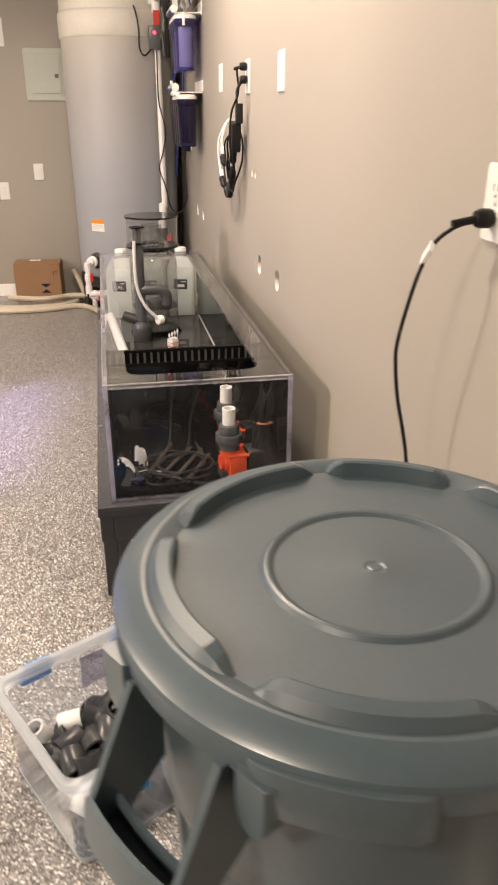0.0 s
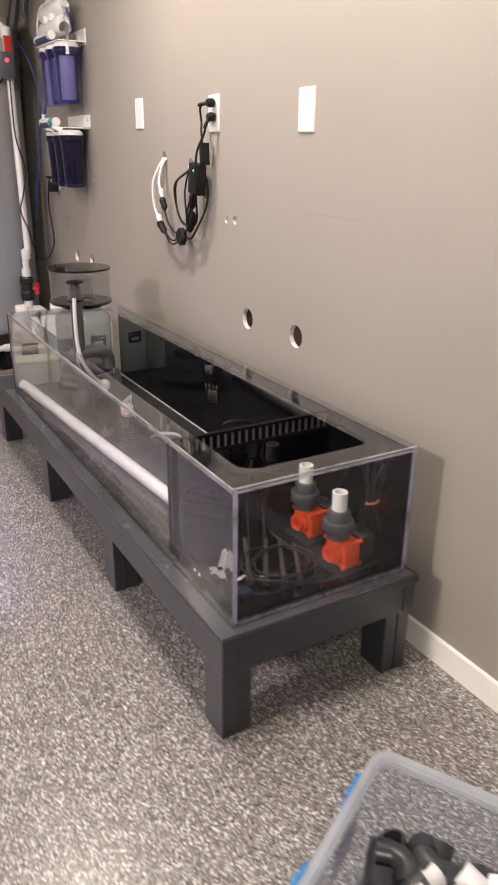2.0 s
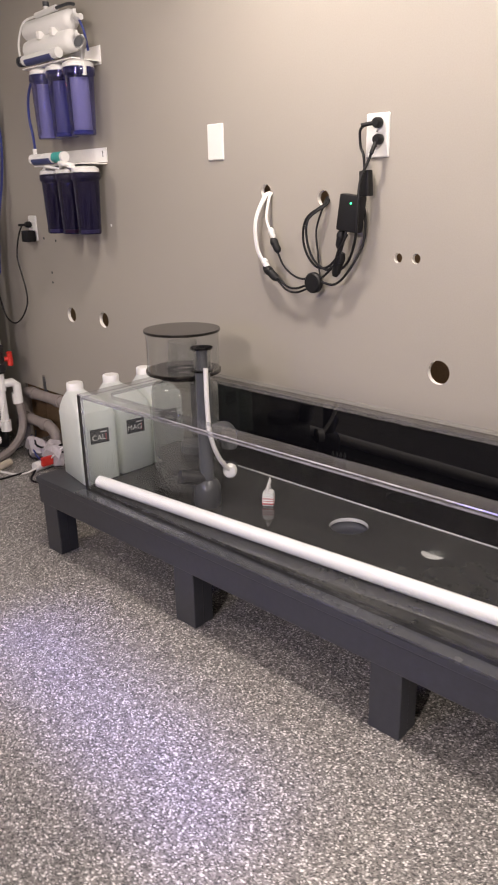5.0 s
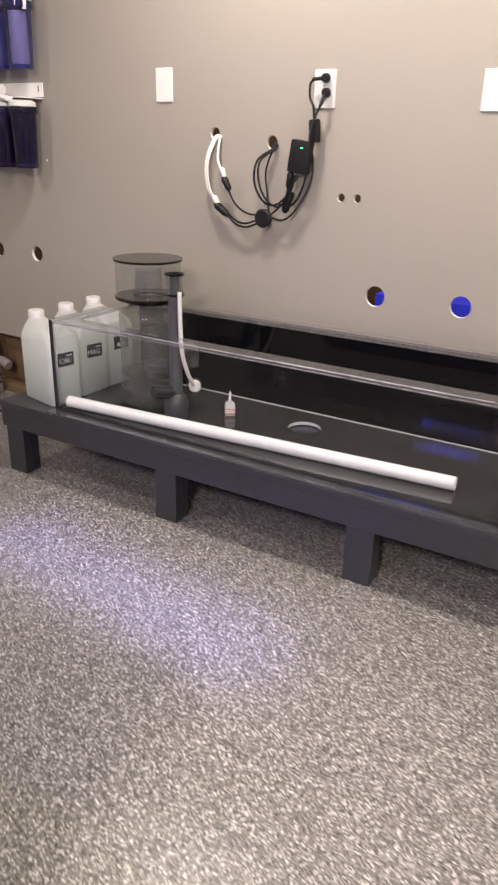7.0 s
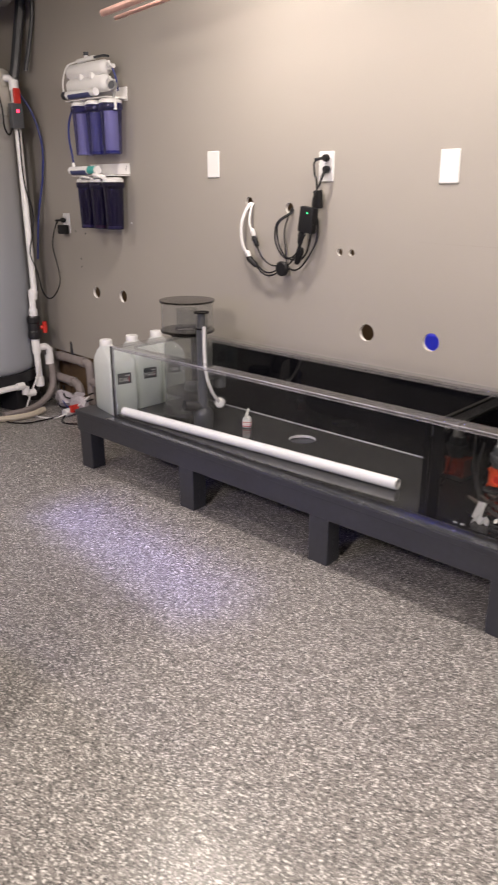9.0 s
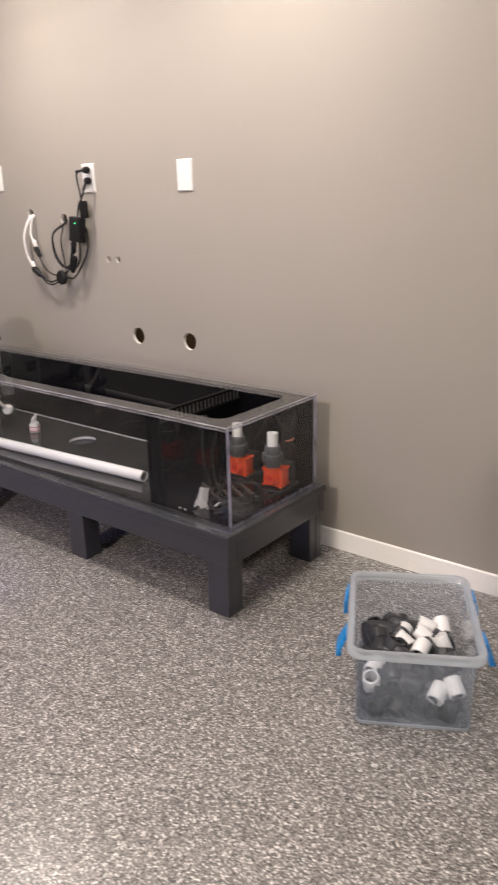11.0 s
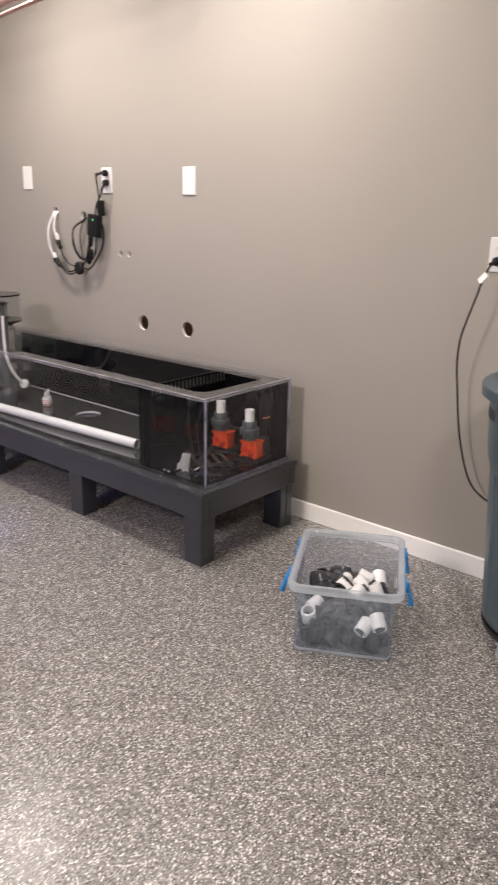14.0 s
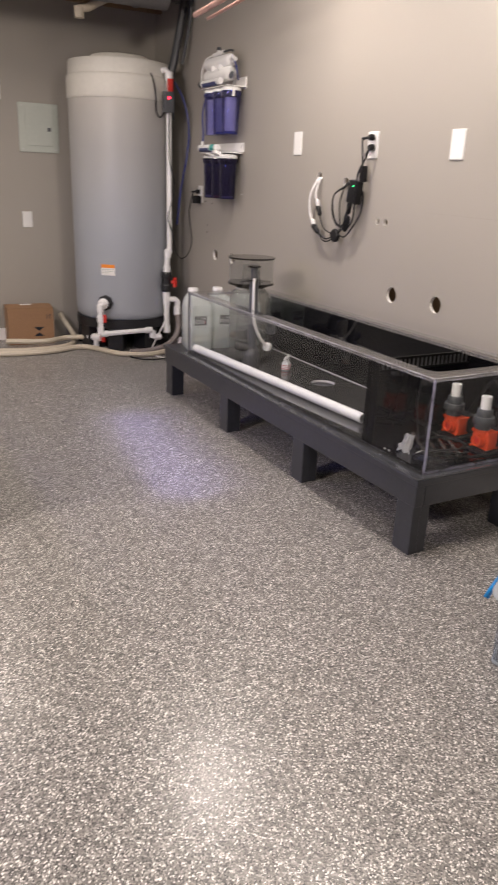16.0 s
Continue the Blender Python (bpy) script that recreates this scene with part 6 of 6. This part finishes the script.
def build_panel():
    s = thing("breaker_panel", (-0.902, Y1, 1.521), "grey metal electrical panel flush on the far wall", "electrical panel")
    hx, hz = 0.142, 0.164
    part("frame", box((-hx, -0.010, -hz), (hx, 0.0, hz), 0.003), M_PANEL, s)
    part("panel_door", box((-0.095, -0.016, -0.118), (0.098, -0.0101, 0.128), 0.002), M_PANEL, s, "flat grey door")
    part("latch", box((0.060, -0.019, -0.02), (0.085, -0.0161, 0.005), 0.001), M_PIPEGREY, s, "small dark latch")
    for x in (-0.117, 0.117):
        for z in (-0.143, 0.143):
            part("screw", lathe([(0.0, 0.002), (0.005, 0.0015), (0.005, 0.0)], 10, pose(x, -0.0101, z, 90, 0, 0)), M_STEEL, s)


build_panel()

# ---- overhead ----
def build_overhead():
    d = thing("air_duct", (0, 0, 0), "round galvanised air duct under the ceiling", "duct")
    part("duct_tube", tube([(-2.6, 5.75, 2.335), (-0.25, 5.72, 2.335)], 0.115, 28, 0), M_DUCT, d, smooth=True)
    for x in (-1.9, -1.1, -0.45):
        part("seam", tube([(x, 5.74, 2.335), (x + 0.02, 5.74, 2.335)], 0.118, 28, 0), M_DUCT, d, smooth=True)
    p = thing("condensate_pipe", (0, 0, 0), "cream pvc elbow pipe hanging under the ceiling", "pipe")
    part("pipe_run", tube([(-0.45, 5.95, 2.40), (-0.50, 5.92, 2.32), (-0.72, 5.86, 2.20), (-0.765, 5.85, 2.19), (-0.775, 5.85, 2.16)], 0.024, 14, 0), M_HOSE, p, smooth=True)
    part("socket", tube([(-0.775, 5.85, 2.20), (-0.775, 5.85, 2.135)], 0.031, 14, 0), M_HOSE, p, smooth=True)
    # every second wooden joist takes the dark ceiling colour as painted shadow
    for k, y in enumerate((6.40, 6.00, 5.45, 5.05)):
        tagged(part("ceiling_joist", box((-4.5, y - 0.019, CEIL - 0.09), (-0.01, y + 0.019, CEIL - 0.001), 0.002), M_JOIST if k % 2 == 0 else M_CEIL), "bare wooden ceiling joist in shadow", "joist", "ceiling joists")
    for x, z, end, r, m, label in ((-0.658, 1.942, 4.347, 0.0125, M_COPPER, "bare copper pipe hanging under the ceiling"), (-0.588, 1.937, 4.358, 0.0078, M_COPPER, "thin bare copper pipe hanging under the ceiling"),
                                   (-0.640, 2.045, 4.400, 0.0180, M_REDPIPE, "thick red copper pipe hanging under the ceiling")):
        top = z + (end - 3.09) * 0.065
        c = part("copper_pipe", tube([(x, 3.05, CEIL - 0.002), (x, 3.05, top + 0.03), (x, 3.055, top + 0.012), (x, 3.08, top), (x, end, z)], r, 14, 0), m, smooth=True)
        tagged(c, label, "pipe", "copper pipes")
        at = z + (end - 3.25) * 0.065
        part("hanger", box((x - r - 0.003, 3.25, at - r - 0.002), (x + r + 0.003, 3.258, CEIL - 0.002), 0.001), M_STEEL, c, "thin steel hanger")
    for lx, ly, power, beam, wide in DOWNLIGHTS:
        f = thing("downlight", (lx, ly, CEIL), "round recessed ceiling downlight with white trim", "downlight", "ceiling downlights")
        part("trim_ring", lathe([(0.078, -0.002), (0.098, -0.002), (0.098, -0.007), (0.092, -0.012), (0.078, -0.014)], 36, None, True), M_PLATE, f, "white trim ring", True)
        part("lens", lathe([(0.0, -0.004), (0.078, -0.004)], 32), M_LAMP, f, "glowing lens")
    for lx, ly, power in GLOBES:
        f = thing("globe_light", (lx, ly, CEIL), "frosted glass globe light under the basement ceiling", "ceiling light", "globe lights")
        part("canopy", lathe([(0.0, -0.001), (0.06, -0.001), (0.06, -0.018), (0.035, -0.026), (0.02, -0.08), (0.03, -0.095), (0.0, -0.096)], 32), M_PLATE, f, "white fitting", True)
        g = part("globe", lathe([(0.0, -0.235)] + [(0.075 * math.sin(radians(a)), -0.16 - 0.075 * math.cos(radians(a))) for a in range(12, 164, 12)], 32), M_LAMP, f, "glowing frosted globe", True)
        g.visible_shadow = False


build_overhead()

# ---- dark table with the blue lamp, and the lit room behind the wall ----
def build_table():
    s = thing("dark_cabinet", (-2.45, 3.85, 0.0), "dark brown cabinet with an overhanging flat top", "cabinet")
    inv = s.matrix_world.inverted()
    for name, lo, hi, b in (("cabinet_top", (-2.95, 3.085, 0.722), (-2.056, 4.60, 0.750), 0.003), ("carcass", (-2.92, 3.215, 0.03), (-2.052, 4.55, 0.722), 0.003), ("plinth", (-2.90, 3.24, 0.0), (-2.09, 4.53, 0.03), 0.0)):
        ob = part(name, box(lo, hi, b), M_STAND, s)
        ob.matrix_parent_inverse = inv
    lamp = thing("aquarium_light", (-2.33, 3.72, 0.0), "blue aquarium light bar on a bracket over the cabinet", "lamp")
    aim = pose(0, 0, 1.17, 0, -58, 0)
    part("housing", box((-0.125, -0.24, 0.0), (0.125, 0.24, 0.025), 0.004, aim), M_BLACKPL, lamp)
    part("bracket", box((-0.02, -0.02, 0.750), (0.0, 0.02, 1.16), 0.003), M_BLACKPL, lamp)
    for i in range(9):
        for x in (-0.095, -0.065, 0.065, 0.095):
            y = -0.20 + i * 0.048 + (0.018 if abs(x) > 0.08 else 0)
            part("led", lathe([(0.0, -0.0015), (0.011, -0.0012), (0.012, 0.0)], 10, aim @ Matrix.Translation((x, y, 0))), M_LEDBLUE, lamp, "blue led")
    lt = bpy.data.lights.new("aquarium_lamp", "AREA")
    lt.shape, lt.size, lt.size_y, lt.energy, lt.color = "RECTANGLE", 1.15, 0.04, 1.1, (0.36, 0.36, 1.0)
    lt.spread = radians(13)
    ob = new("aquarium_lamp", lt)
    ob.matrix_world = look((-2.28, 3.84, 1.08), (-1.04, 3.84, 0.0)) @ pose(0, 0, 0, 0, 0, -4)
    panel = glow("blue_panel", (0.06, 0.07, 1.0), 0.28)
    g = thing("blue_aquarium", (1.22, 3.55, 0.0), "glowing blue fish tank on legs in the room behind the wall", "aquarium")
    part("panel", box((0.0, -0.40, 0.24), (0.30, 0.44, 0.505), 0.006), panel, g, "blue lit water")
    for x in (0.03, 0.27):
        for y in (-0.36, 0.40):
            part("leg", box((x - 0.02, y - 0.02, 0.0), (x + 0.02, y + 0.02, 0.24), 0.002), M_BLACKPL, g)


build_table()
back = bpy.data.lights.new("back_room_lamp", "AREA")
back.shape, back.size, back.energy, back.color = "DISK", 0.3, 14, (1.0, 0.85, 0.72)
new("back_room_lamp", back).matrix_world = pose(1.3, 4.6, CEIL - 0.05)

# ---- small marks on the wall ----
tagged(part("trim", box((-0.0005, 2.93, 1.110), (0.0, 3.33, 1.1113), 0.0, pose(0, 0, 0, 0.9, 0, 0) @ pose(0, 0, -0.045)), worn("pencil_mark", (0.300, 0.280, 0.248), 0.6)), "faint pencil line drawn across the wall", "mark", kind="structure")
for y, z, m in ((5.607, 1.074, M_INK), (5.509, 1.065, M_INK), (5.568, 0.919, M_INK), (5.570, 0.873, M_INK), (5.072, 1.138, M_PLATE)):
    tagged(part("wall_anchor", lathe([(0.0, 0.0015), (0.005, 0.001), (0.006, 0.0)], 10, pose(0, y, z, 0, -90, 0)), m), "small plastic screw anchor set in the wall", "wall anchor", "wall anchors")
